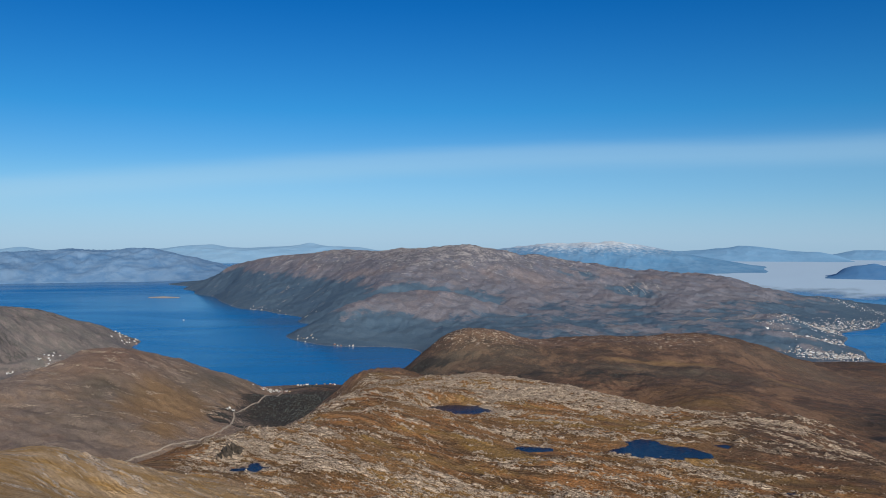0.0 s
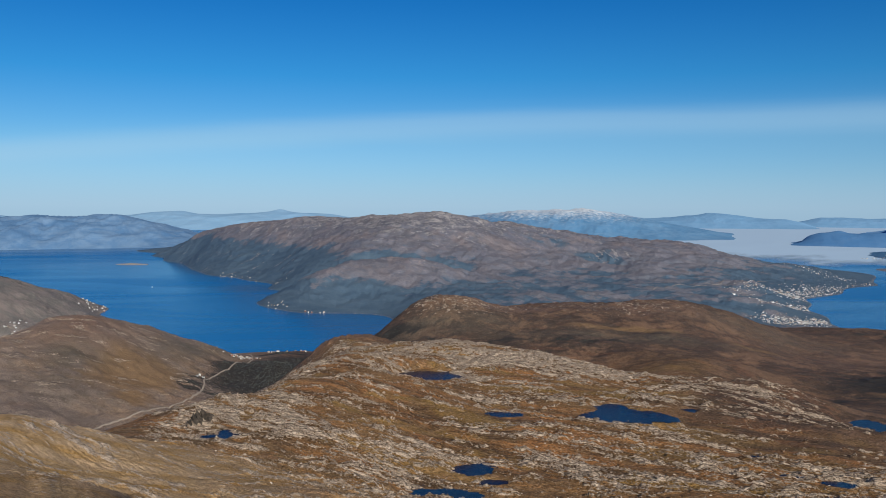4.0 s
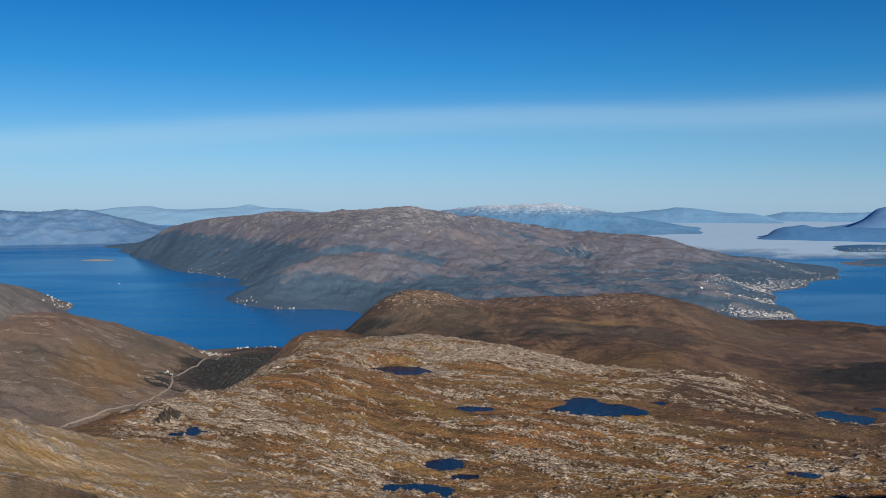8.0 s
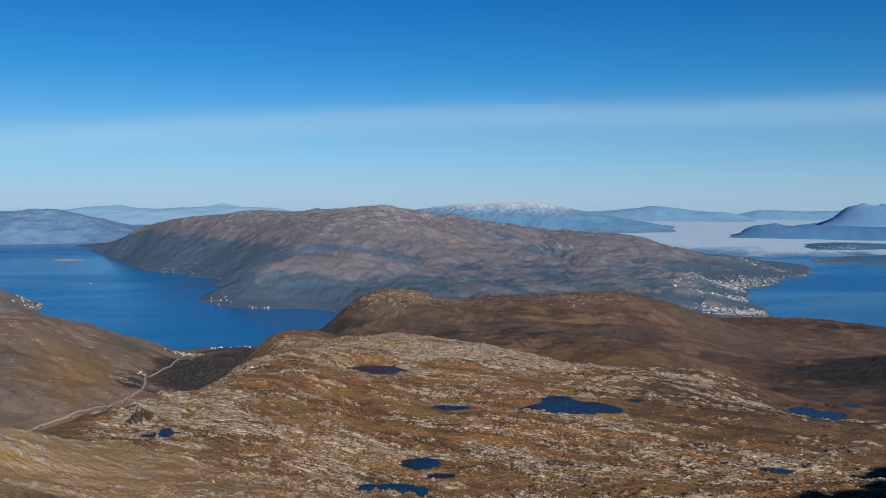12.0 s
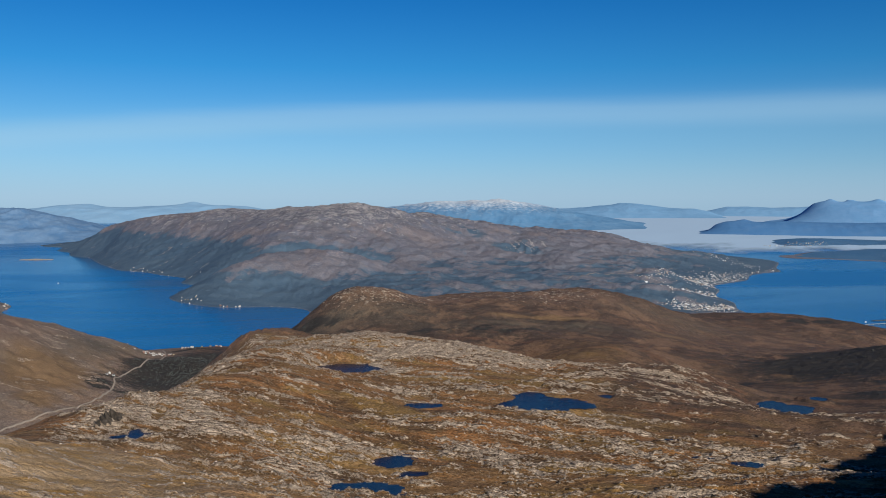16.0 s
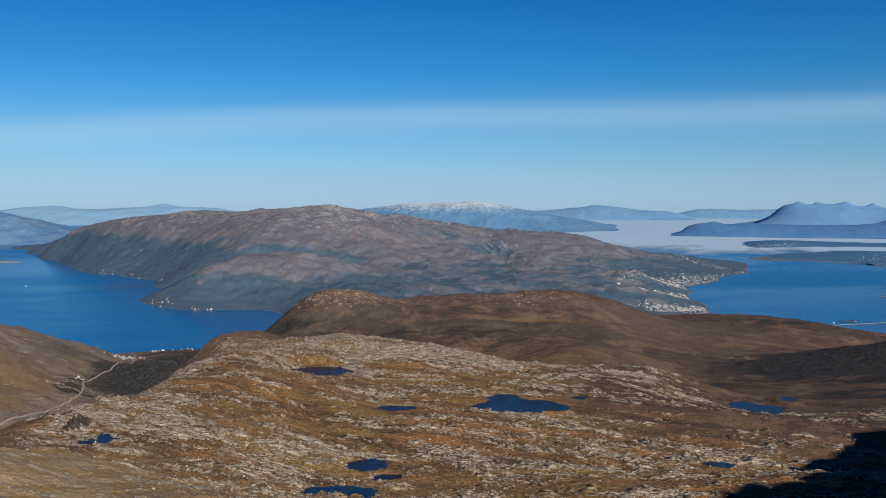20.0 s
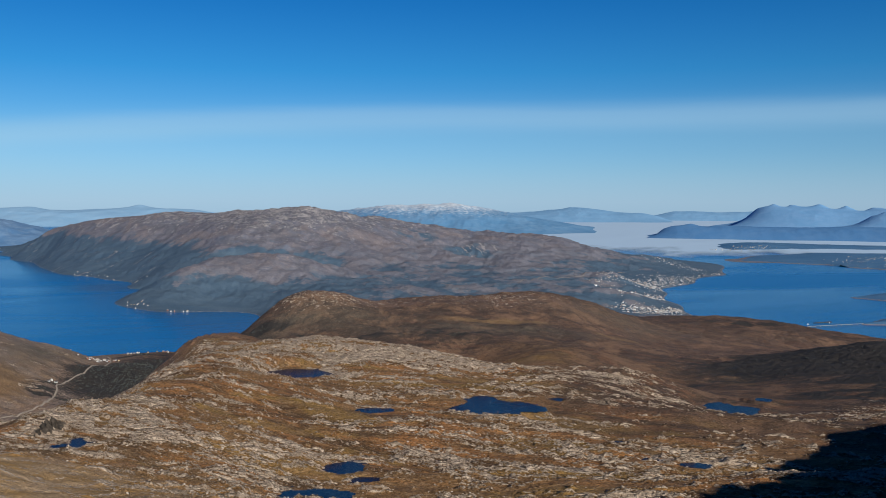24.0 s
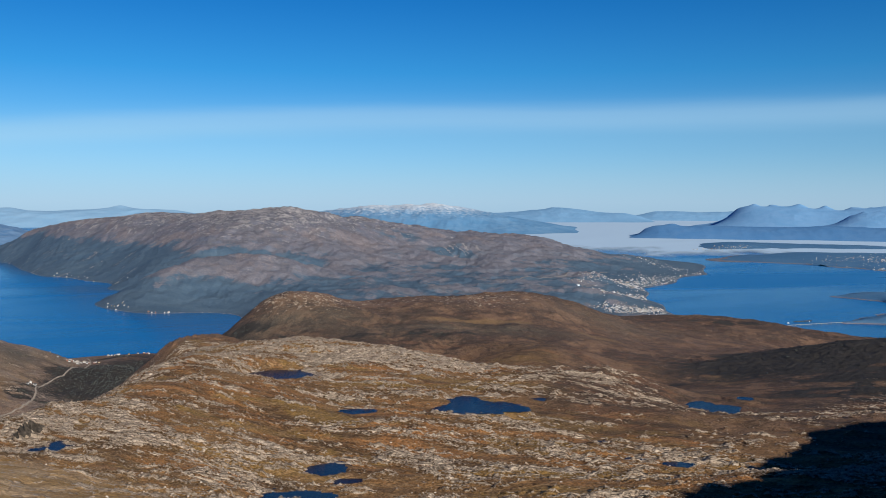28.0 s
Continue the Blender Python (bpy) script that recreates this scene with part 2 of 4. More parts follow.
def distant_material(name, low, high, snow=None, size=14.0):
    m, n, bsdf = material(name)
    p = n.where((1.0, 1.0, 2.0))
    f = n.noise(p, 0.2 / size, 9.0, 0.7, 0.8)
    a = n.mix(n.step(f, 0.35, 0.65), low, high)
    if snow:
        place = n.node("ShaderNodeSeparateXYZ")
        n.link(n.where(), place.inputs[0])
        s = n.math("ADD", place.outputs[2], n.math("MULTIPLY", n.math("SUBTRACT", n.noise(p, 0.9 / size, 9.0, 0.78), 0.5), 130.0))
        a = n.mix(n.step(s, snow[1], snow[2]), a, snow[0])
    n.link(a, bsdf.inputs["Base Color"])
    bsdf.inputs["Roughness"].default_value, bsdf.inputs["Specular IOR Level"].default_value = 0.9, 0.0
    return m


# far fells, peaks and isle: the blue of the air is painted into the base colour
mat_range_near = distant_material("haze_blue_fell", rgb(0.100, 0.215, 0.395), rgb(0.175, 0.295, 0.465))
mat_range_blue = distant_material("clear_haze_blue_fell", rgb(0.175, 0.365, 0.590), rgb(0.205, 0.395, 0.620))
mat_peaks = distant_material("deep_haze_blue_peaks", rgb(0.165, 0.370, 0.640), rgb(0.200, 0.400, 0.670))
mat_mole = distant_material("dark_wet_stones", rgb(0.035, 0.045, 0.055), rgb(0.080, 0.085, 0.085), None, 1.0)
mat_range_far = distant_material("pale_haze_blue_fell", rgb(0.235, 0.43, 0.64), rgb(0.27, 0.46, 0.66))
mat_range_snow = distant_material("snowy_haze_blue_fell", rgb(0.105, 0.26, 0.46), rgb(0.155, 0.31, 0.50), (rgb(0.64, 0.72, 0.79), 53.0, 94.0))
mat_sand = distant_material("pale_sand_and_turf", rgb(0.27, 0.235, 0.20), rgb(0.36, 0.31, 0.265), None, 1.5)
mat_isle = distant_material("haze_blue_wooded_isle", rgb(0.075, 0.205, 0.420), rgb(0.095, 0.225, 0.435))

# ---- noise and landform helpers ----


def gradient_noise(x, y, seed):
    table = np.random.RandomState(seed)
    perm = table.permutation(512)
    ang = table.rand(512) * 2 * np.pi
    gx, gy = np.cos(ang), np.sin(ang)
    xi, yi = np.floor(x).astype(np.int64), np.floor(y).astype(np.int64)
    xf, yf = x - xi, y - yi
    u, v = xf ** 3 * (xf * (xf * 6 - 15) + 10), yf ** 3 * (yf * (yf * 6 - 15) + 10)

    def corner(i, j):
        h = perm[(perm[(xi + i) & 511] + yi + j) & 511]
        return gx[h] * (xf - i) + gy[h] * (yf - j)

    a, b = corner(0, 0), corner(0, 1)
    a += u * (corner(1, 0) - a)
    b += u * (corner(1, 1) - b)
    return a + v * (b - a)


def fbm(x, y, seed, octaves=5, rough=0.5):
    total, amp, k = 0.0, 1.0, 1.0
    for o in range(octaves):
        total = total + amp * gradient_noise(x * k + 7.3 * o, y * k - 3.1 * o, seed + o)
        amp, k = amp * rough, k * 2.03
    return total


def ridged(x, y, seed, octaves=5, rough=0.5):
    total, amp, k = 0.0, 1.0, 1.0
    for o in range(octaves):
        total = total + amp * (0.5 - 2.0 * np.abs(gradient_noise(x * k + 5.7 * o, y * k + 2.9 * o, seed + o)))
        amp, k = amp * rough, k * 2.05
    return total


def smooth(a, b, x):
    s = np.clip((x - a) / (b - a), 0.0, 1.0)
    return s * s * (3 - 2 * s)


def landform(spots, soft=0.04, keep=2e-5):
    """A smooth height over the plan through spot heights, evaluated in bearing and log distance from the viewpoint."""
    p = np.array(spots, float)
    c = np.stack([np.arctan2(p[:, 0], p[:, 1]), np.log(np.hypot(p[:, 0], p[:, 1]))], 1)
    n = len(p)
    g = np.sqrt(((c[:, None] - c[None]) ** 2).sum(2) + soft ** 2)
    a = np.zeros((n + 3, n + 3))
    a[:n, :n] = g - keep * np.eye(n) * n
    a[:n, n], a[:n, n + 1:] = 1, c
    a[n:, :n] = a[:n, n:].T
    k = np.linalg.solve(a, np.concatenate([p[:, 2], np.zeros(3)]))

    def height(x, y):
        u, v = np.arctan2(x, y), np.log(np.maximum(np.hypot(x, y), 1.0))
        z = k[n] + k[n + 1] * u + k[n + 2] * v
        for i in range(n):
            z = z + k[i] * np.sqrt((u - c[i, 0]) ** 2 + (v - c[i, 1]) ** 2 + soft ** 2)
        return z

    return height


def crest_height(x, y, crest):
    """The distance in plan to a crest line, the crest's height there, and the side (minus: to its left)."""
    best, zc = np.full(x.shape, 1e9), np.zeros(x.shape)
    for (ax, ay, az), (bx, by, bz) in zip(crest[:-1], crest[1:]):
        dx, dy = bx - ax, by - ay
        s = np.clip(((x - ax) * dx + (y - ay) * dy) / (dx * dx + dy * dy), 0, 1)
        d = np.hypot(x - ax - s * dx, y - ay - s * dy)
        zc = np.where(d < best, az + s * (bz - az), zc)
        best = np.minimum(best, d)
    return best, zc


def sheet(name, x, y, z, mat, masks=None, closed=False, only=None):
    """A land surface over a grid of places."""
    rows, cols = x.shape
    co = np.stack([x, y, z], -1).reshape(-1, 3).astype(np.float32)
    i = np.arange(rows * cols).reshape(rows, cols)
    if closed:
        i = np.concatenate([i, i[:, :1]], 1)
    quads = np.stack([i[:-1, :-1], i[:-1, 1:], i[1:, 1:], i[1:, :-1]], -1).reshape(-1, 4)
    if only is not None:  # the faces whose first corner is chosen, and the places that these use
        quads = quads[only.reshape(-1)[quads[:, 0]]]
        used, quads = np.unique(quads, return_inverse=True)
        co, quads = co[used], quads.reshape(-1, 4)
    me = bpy.data.meshes.new(name)
    me.vertices.add(len(co)), me.loops.add(quads.size), me.polygons.add(len(quads))
    me.vertices.foreach_set("co", co.ravel())
    me.loops.foreach_set("vertex_index", quads.ravel().astype(np.int32))
    me.polygons.foreach_set("loop_start", np.arange(0, quads.size, 4, dtype=np.int32))
    me.polygons.foreach_set("use_smooth", np.ones(len(quads), bool))
    for key, values in (masks or {}).items():
        at = me.attributes.new(key, "FLOAT", "POINT")
        at.data.foreach_set("value", (np.broadcast_to(values, x.shape).ravel() if only is None else np.broadcast_to(values, x.shape).ravel()[used]).astype(np.float32))
    me.materials.append(mat)
    me.update(calc_edges=True)
    me.validate()
    return new(name, me)


def fan(bearings, ranges):
    a, r = np.meshgrid(np.radians(bearings), ranges)
    return r * np.sin(a), r * np.cos(a)


# ---- the near land: spot heights, landform by landform ----
PLATEAU = [
    (-59, 86, 71.6), (-59, 97, 68.9), (-59, 112, 64.7), (-61, 125, 59.2), (-49, 71, 71.8), (-49, 91, 65.9), (-58, 137, 55.0),
    (-55, 154, 52.7), (-65, 171, 54.6), (-60, 166, 52.6), (-78, 199, 40.0), (-79, 188, 47.4), (-78, 172, 50.1), (-61, 204, 49.9),
    (-60, 246, 49.3), (-61, 225, 49.1), (-71, 249, 38.0), (-58, 283, 46.1), (-41, 301, 46.0), (-24, 308, 46.1), (-4, 298, 45.6),
    (15, 283, 45.5), (30, 262, 45.1), (43, 240, 45.1), (52, 217, 44.9), (56, 206, 45.3), (-26, 247, 46.6), (23, 202, 47.2),
    (-4, 198, 46.9), (-15, 338, 34.0), (27, 317, 31.0), (-44, 325, 41.0),
]
PLATEAU_EDGE = [
    (-8, 156, 46.8), (-12, 141, 47.4), (48, 175, 45.3), (57, 156, 46.2), (13, 139, 47.3), (56, 130, 50.1), (74, 120, 52.8),
    (91, 168, 44.3), (114, 184, 45.6),
]
MOOR_VALLEY = [
    (100, 247, 34.8), (88, 299, 28.8), (129, 256, 35.7), (128, 327, 30.4), (147, 341, 31.7), (164, 346, 33.3), (176, 350, 34.7),
    (200, 348, 36.3), (212, 341, 39.5), (207, 412, 21.0), (249, 400, 18.0), (154, 392, 26.0), (192, 528, 23.7), (227, 524, 21.4),
    (252, 501, 20.1), (269, 469, 19.7), (273, 444, 21.8), (233, 640, 2.0), (255, 588, -5.0), (294, 547, -6.0), (122, 414, 29.0),
    (191, 442, 26.1), (154, 467, 27.0),
]
BROWN_HILL = [
    (-70, 418, 32.8), (-65, 424, 35.7), (-60, 428, 39.6), (-56, 433, 43.4), (-51, 436, 46.6), (-45, 438, 49.0), (-28, 443, 47.9),
    (-8, 448, 44.7), (9, 458, 43.0), (39, 467, 44.0), (68, 464, 46.1), (87, 460, 45.3), (108, 466, 40.5), (127, 472, 34.0),
    (148, 486, 28.7), (-25, 388, 38.1), (7, 358, 36.0), (67, 322, 39.4), (81, 272, 40.1), (-83, 471, -4.0), (-73, 513, 4.0),
    (-41, 537, 10.0), (12, 578, 10.0), (85, 582, 10.0), (3, 408, 40.9), (46, 396, 40.8),
]
KNOLL = [
    (-77, 304, 31.0), (-77, 319, 39.8), (-74, 323, 43.4), (-70, 327, 45.3), (-63, 333, 45.5), (-51, 340, 42.5), (-84, 320, 32.0), (-92, 321, 23.0),
    (-81, 385, 10.0), (-58, 384, 24.0), (-55, 309, 44.4),
]
FJORD_VALLEY = [
    (-131, 460, 9.9), (-141, 520, 4.3), (-163, 498, 5.1), (-171, 547, -0.0), (-135, 552, 0.0), (-149, 550, -0.0), (-184, 531, 1.0),
    (-186, 594, -4.0), (-146, 599, -4.0), (-153, 469, 7.1), (-164, 476, 6.2), (-147, 440, 9.6), (-149, 412, 9.5), (-143, 361, 9.9),
    (-153, 308, 14.6), (-105, 301, 10.0), (-86, 317, 11.0), (-499, 1103, -8.0), (-301, 866, -8.0), (-185, 883, -8.0), (-181, 668, -6.0),
    (-252, 698, -7.0), (-346, 802, -7.0),
]
LEFT_HILLS = [
    (-228, 363, 33.7), (-231, 385, 35.6), (-230, 408, 37.6), (-223, 424, 38.4), (-215, 439, 35.2), (-206, 454, 30.3), (-196, 469, 24.3),
    (-185, 484, 17.4), (-177, 498, 9.7), (-200, 333, 26.1), (-176, 335, 21.7), (-206, 306, 26.9), (-165, 363, 16.4), (-167, 247, 20.0),
    (-142, 251, 16.0), (-279, 530, -4.0), (-231, 552, -4.0), (-285, 481, 8.0), (-229, 339, 30.7), (-229, 351, 31.9), (-276, 416, 11.0),
]
PENINSULA = [
    (-446, 663, 40.0), (-435, 693, 32.5), (-418, 716, 25.4), (-398, 738, 16.6), (-385, 743, 10.7), (-379, 563, 25.0), (-328, 548, 19.9),
    (-371, 551, 9.2), (-367, 698, 9.9), (-373, 753, 0.0), (-367, 720, 0.5), (-374, 565, -2.0), (-529, 787, -5.0), (-478, 819, -5.0),
    (-426, 847, -6.0), (-413, 563, 40.3), (-248, 337, 28.9), (-384, 803, -5.0), (-359, 733, -3.0),
]
FOOT_OF_PEAK = [(0, 12, 84), (-8, 9, 84), (8, 9, 84), (0, 50, 71), (-30, 42, 75), (30, 42, 73), (60, 95, 58)]
near_height = landform(PLATEAU + PLATEAU_EDGE + MOOR_VALLEY + BROWN_HILL + KNOLL + FJORD_VALLEY + LEFT_HILLS + PENINSULA + FOOT_OF_PEAK)

# lakes: water level and lobes of (x, y, half width across the view, half length along it)
LAKES = [
    (47.1, [(22.6, 204.0, 4.3, 8.8), (28.6, 199.6, 4.2, 4.8), (32.4, 197.6, 3.6, 2.6), (17.6, 199.0, 2.9, 1.6)], "deep blue two-lobed tarn among rock and heath"),
    (46.1, [(41.2, 210.6, 1.9, 2.6)], "small blue pool beside the large tarn"),
    (46.9, [(-25.9, 244.0, 8.2, 6.5)], "long blue tarn under the rocky plateau rim"),
    (46.8, [(-7.9, 156.7, 3.5, 3.3)], "small dark blue tarn ringed by pale rock"),
    (46.5, [(-3.8, 150.7, 2.7, 1.2)], "narrow dark pool beside the small tarn"),
    (49.3, [(-12.5, 132.4, 5.8, 4.2)], "dark blue tarn on the nearest pale rock shelf"),
    (52.5, [(-54.3, 155.0, 1.1, 3.0), (-56.2, 153.4, 2.0, 0.8), (-53.0, 154.3, 1.5, 0.9)], "small star-shaped blue pool below the crag"),
    (46.9, [(-3.3, 199.0, 4.1, 2.3)], "narrow blue tarn with a pale stony shore"),
    (36.0, [(95.6, 243.5, 4.1, 5.4), (100.6, 239.0, 4.2, 5.8)], "bright blue lake on the brown moor floor"),
    (35.4, [(113.4, 254.0, 2.6, 2.2)], "shallow grey pool on the brown moor"),
    (45.3, [(48.0, 174.5, 1.6, 1.7)], "little dark pool among pale stones"),
    (46.2, [(57.1, 156.1, 2.4, 1.3)], "dark pool in a field of pale stones"),
    (45.9, [(50.8, 160.8, 2.4, 1.1)], "narrow half-dry dark pool among pale stones"),
]


def lake_reach(x, y, lobes):
    """Under 1 inside a lake, growing outwards."""
    best = np.full(x.shape, 9.0)
    for cx, cy, wide, long in lobes:
        k = math.hypot(cx, cy)
        rx, ry = cy / k, -cx / k  # to the right, seen from the viewpoint
        u, v = (x - cx) * rx + (y - cy) * ry, -(x - cx) * ry + (y - cy) * rx
        best = np.minimum(best, ((np.abs(u) / wide) ** 2.4 + (np.abs(v) / long) ** 2.4) ** (1 / 2.4))
    wobble = fbm(x * 0.28, y * 0.28, 5, 4, 0.55)
    return best * (1.0 + 0.38 * wobble)


BARE = [(-38, 165, 24, 0.12), (-15, 150, 20, 0.12), (58, 150, 20, 0.20), (5, 272, 34, 0.26), (-40, 262, 26, 0.18), (-55, 150, 14, 0.25), (28, 175, 26, 0.12),
        (-62, 172, 9, 0.4), (-20, 180, 16, -0.22), (10, 135, 16, -0.12), (45, 200, 14, -0.2), (-48, 195, 18, -0.12), (20, 232, 16, -0.2), (128, 240, 9, 0.25), (-26, 240, 15, 0.22), (80, 192, 24, -0.22), (-30, 288, 30, 0.22), (28, 256, 28, 0.22), (-55, 215, 16, 0.2)]


SCRUB = [(205, 480, 32, 8, 1.0), (104, 300, 20, 13, 0.75), (170, 295, 27, 28, 1.0), (190, 330, 46, 30, 1.1), (150, 246, 18, 22, 0.9), (172, 272, 34, 30, 1.1), (28, 372, 26, 9, 0.8)]
HERBS = [(-196, 364, 13, 22, 0.9), (-174, 448, 13, 44, 1.0), (-350, 575, 30, 24, 0.9), (-32, 402, 40, 17, 0.8), (40, 382, 60, 12, 0.7), (-182, 330, 18, 22, 0.5), (120, 440, 40, 20, 0.5)]
MEADOWS = [(-172, 376, 22, 42, 1.0), (-160, 345, 12, 16, 0.8), (-141, 408, 5, 9, 0.9), (48, 398, 32, 6, 0.9), (100, 395, 22, 8, 0.6), (128, 300, 20, 14, 0.5), (95, 222, 26, 12, 0.6)]
RUST = [(-212, 405, 20, 34, 0.9), (-8, 431, 34, 8, 0.9), (60, 440, 60, 16, 0.6), (-45, 438, 14, 10, 0.7), (150, 400, 70, 60, 0.5), (-66, 330, 14, 10, 0.6)]


def tone_masks(x, y):
    """Where grass is mown or grazed, where the moor is rusty red, and where distance haze is painted in as grey."""
    meadow, rust, herb = 0.0 * x, 0.0 * x, 0.0 * x
    for bx, by, wide, long, much in HERBS:
        herb = np.maximum(herb, much * np.exp(-(((x - bx) / wide) ** 2 + ((y - by) / long) ** 2)))
    for bx, by, wide, long, much in MEADOWS:
        meadow = np.maximum(meadow, much * np.exp(-(((x - bx) / wide) ** 2 + ((y - by) / long) ** 2)))
    for bx, by, wide, long, much in RUST:
        rust = np.maximum(rust, much * np.exp(-(((x - bx) / wide) ** 2 + ((y - by) / long) ** 2)))
    # painted haze: greyer with distance on the left
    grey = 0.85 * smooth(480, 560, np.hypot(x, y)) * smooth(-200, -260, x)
    return {"meadow": meadow, "rust": rust, "herb": herb, "grey": grey}


def ground_masks(x, y, base):
    """Where the plateau lies, where rock is bare, where wood grows, and how dull the moor is."""
    r, a = np.hypot(x, y), np.degrees(np.arctan2(x, y))
    along, across = 0.94 * x - 0.34 * y, 0.34 * x + 0.94 * y
    bend = 5.0 * fbm(x / 45, y / 45, 3, 2)
    bands = fbm(along / 26, (across + bend) / 5.5, 31, 4, 0.6)
    short = fbm(along / 4.2, (across + bend) / 1.3, 37, 5, 0.66)
    plateau = smooth(335, 310, r) * smooth(34, 42, base) * smooth(-27.5, -22, a + 0 * r + 8 * smooth(150, 120, r))
    bias = -0.02 + 0.35 * fbm(x / 50, y / 50, 41, 2)
    for bx, by, size, much in BARE:
        bias = bias + much * np.exp(-((x - bx) ** 2 + (y - by) ** 2) / size ** 2)
    strata = fbm(along / 15, (across + bend) / 1.25, 39, 3, 0.6)
    field = bands * 0.7 + short * 0.5 + strata * 0.55 + bias - 0.06
    rock = 0.85 * smooth(-0.22, 0.52, field) * plateau
    slope_left = np.exp(-(((x + 58) / 34) ** 2 + ((y - 98) / 36) ** 2))
    rock = np.maximum(rock, 0.8 * slope_left * smooth(0.12, 0.42, fbm((0.84 * x + 0.54 * y) / 22, (0.84 * y - 0.54 * x) / 1.9, 43, 4)))
    hills = smooth(330, 380, r)
    rock = np.maximum(rock, 0.8 * np.exp(-(((x + 82) / 9) ** 2 + ((y - 316) / 16) ** 2)) * smooth(-0.15, 0.3, short))
    rock = np.maximum(rock, hills * smooth(0.24, 0.62, fbm(along / 3.2, across / 1.7, 47, 4, 0.66) + 0.42 * smooth(42, 48, base)) * 0.58 * (0.12 + 0.88 * smooth(39, 45, base)) * smooth(120, 95, x))
    wood = np.exp(-((x + 120) ** 2 / 48 ** 2 + (y - 450) ** 2 / 90 ** 2)) * smooth(26, 14, base)
    # darker tone on the brown hill's steep left end
    wood = np.maximum(wood, 0.8 * np.exp(-(((x + 62) / 30) ** 2 + ((y - 405) / 26) ** 2)) * smooth(42, 30, base))
    wood = np.maximum(wood, 0.8 * smooth(0.0, 0.35, fbm(x / 34, y / 16, 53, 4)) * smooth(110, 70, x) * smooth(-175, -150, x) * smooth(330, 400, r) * smooth(45, 36, base))
    # scrub and a darker tone over the whole low right hill
    wood = np.maximum(wood, 0.95 * np.exp(-((((x - 175) / 72) ** 2 + ((y - 322) / 48) ** 2)) ** 1.3) * smooth(-0.9, -0.1, fbm(x / 20, y / 20, 57, 3)))
    wood = np.maximum(wood, 0.6 * np.exp(-(((x + 5) / 62) ** 2 + ((y - 412) / 24) ** 2)) * smooth(45, 36, base) * smooth(-0.3, 0.3, fbm(x / 16, y / 9, 73, 4)))
    wood = np.maximum(wood, 0.8 * np.exp(-((((x - 148) / 34) ** 2 + ((y - 264) / 32) ** 2)) ** 1.3) * smooth(-0.45, 0.25, fbm(x / 18, y / 12, 77, 4)))
    wood = np.maximum(wood, 0.24 * smooth(9, 17, a) * smooth(235, 300, r) * smooth(-0.1, 0.35, fbm(along / 30, across / 9, 71, 5, 0.6)))
    wood = np.maximum(wood, 0.6 * smooth(560, 640, r) * smooth(0.0, 0.3, fbm(x / 50, y / 50, 59, 3)))
    broken = smooth(-0.5, 0.2, fbm(x / 14, y / 9, 81, 4))
    for bx, by, wide, long, much in SCRUB:
        wood = np.maximum(wood, much * np.exp(-(((x - bx) / wide) ** 2 + ((y - by) / long) ** 2)) * broken)
    tracks = smooth(0.16, 0.42, fbm((x + 0.5 * y) / 16, (y - 0.5 * x) / 5, 49, 4, 0.6))
    rock = np.maximum(rock, 0.50 * tracks * hills * smooth(-16, -22, a) * smooth(700, 600, r))
    wood = wood * (1 - 0.3 * smooth(-16, -20, a) * smooth(-148, -168, x))
    olive = np.clip(slope_left * 1.3, 0, 1)
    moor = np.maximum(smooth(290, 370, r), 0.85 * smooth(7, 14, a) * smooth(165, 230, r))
    worn = smooth(-13, -20, a + 0 * r) * smooth(290, 350, r)
    return plateau, rock, wood, olive, moor, short + 0.9 * np.clip(strata, -0.6, 0.6), worn


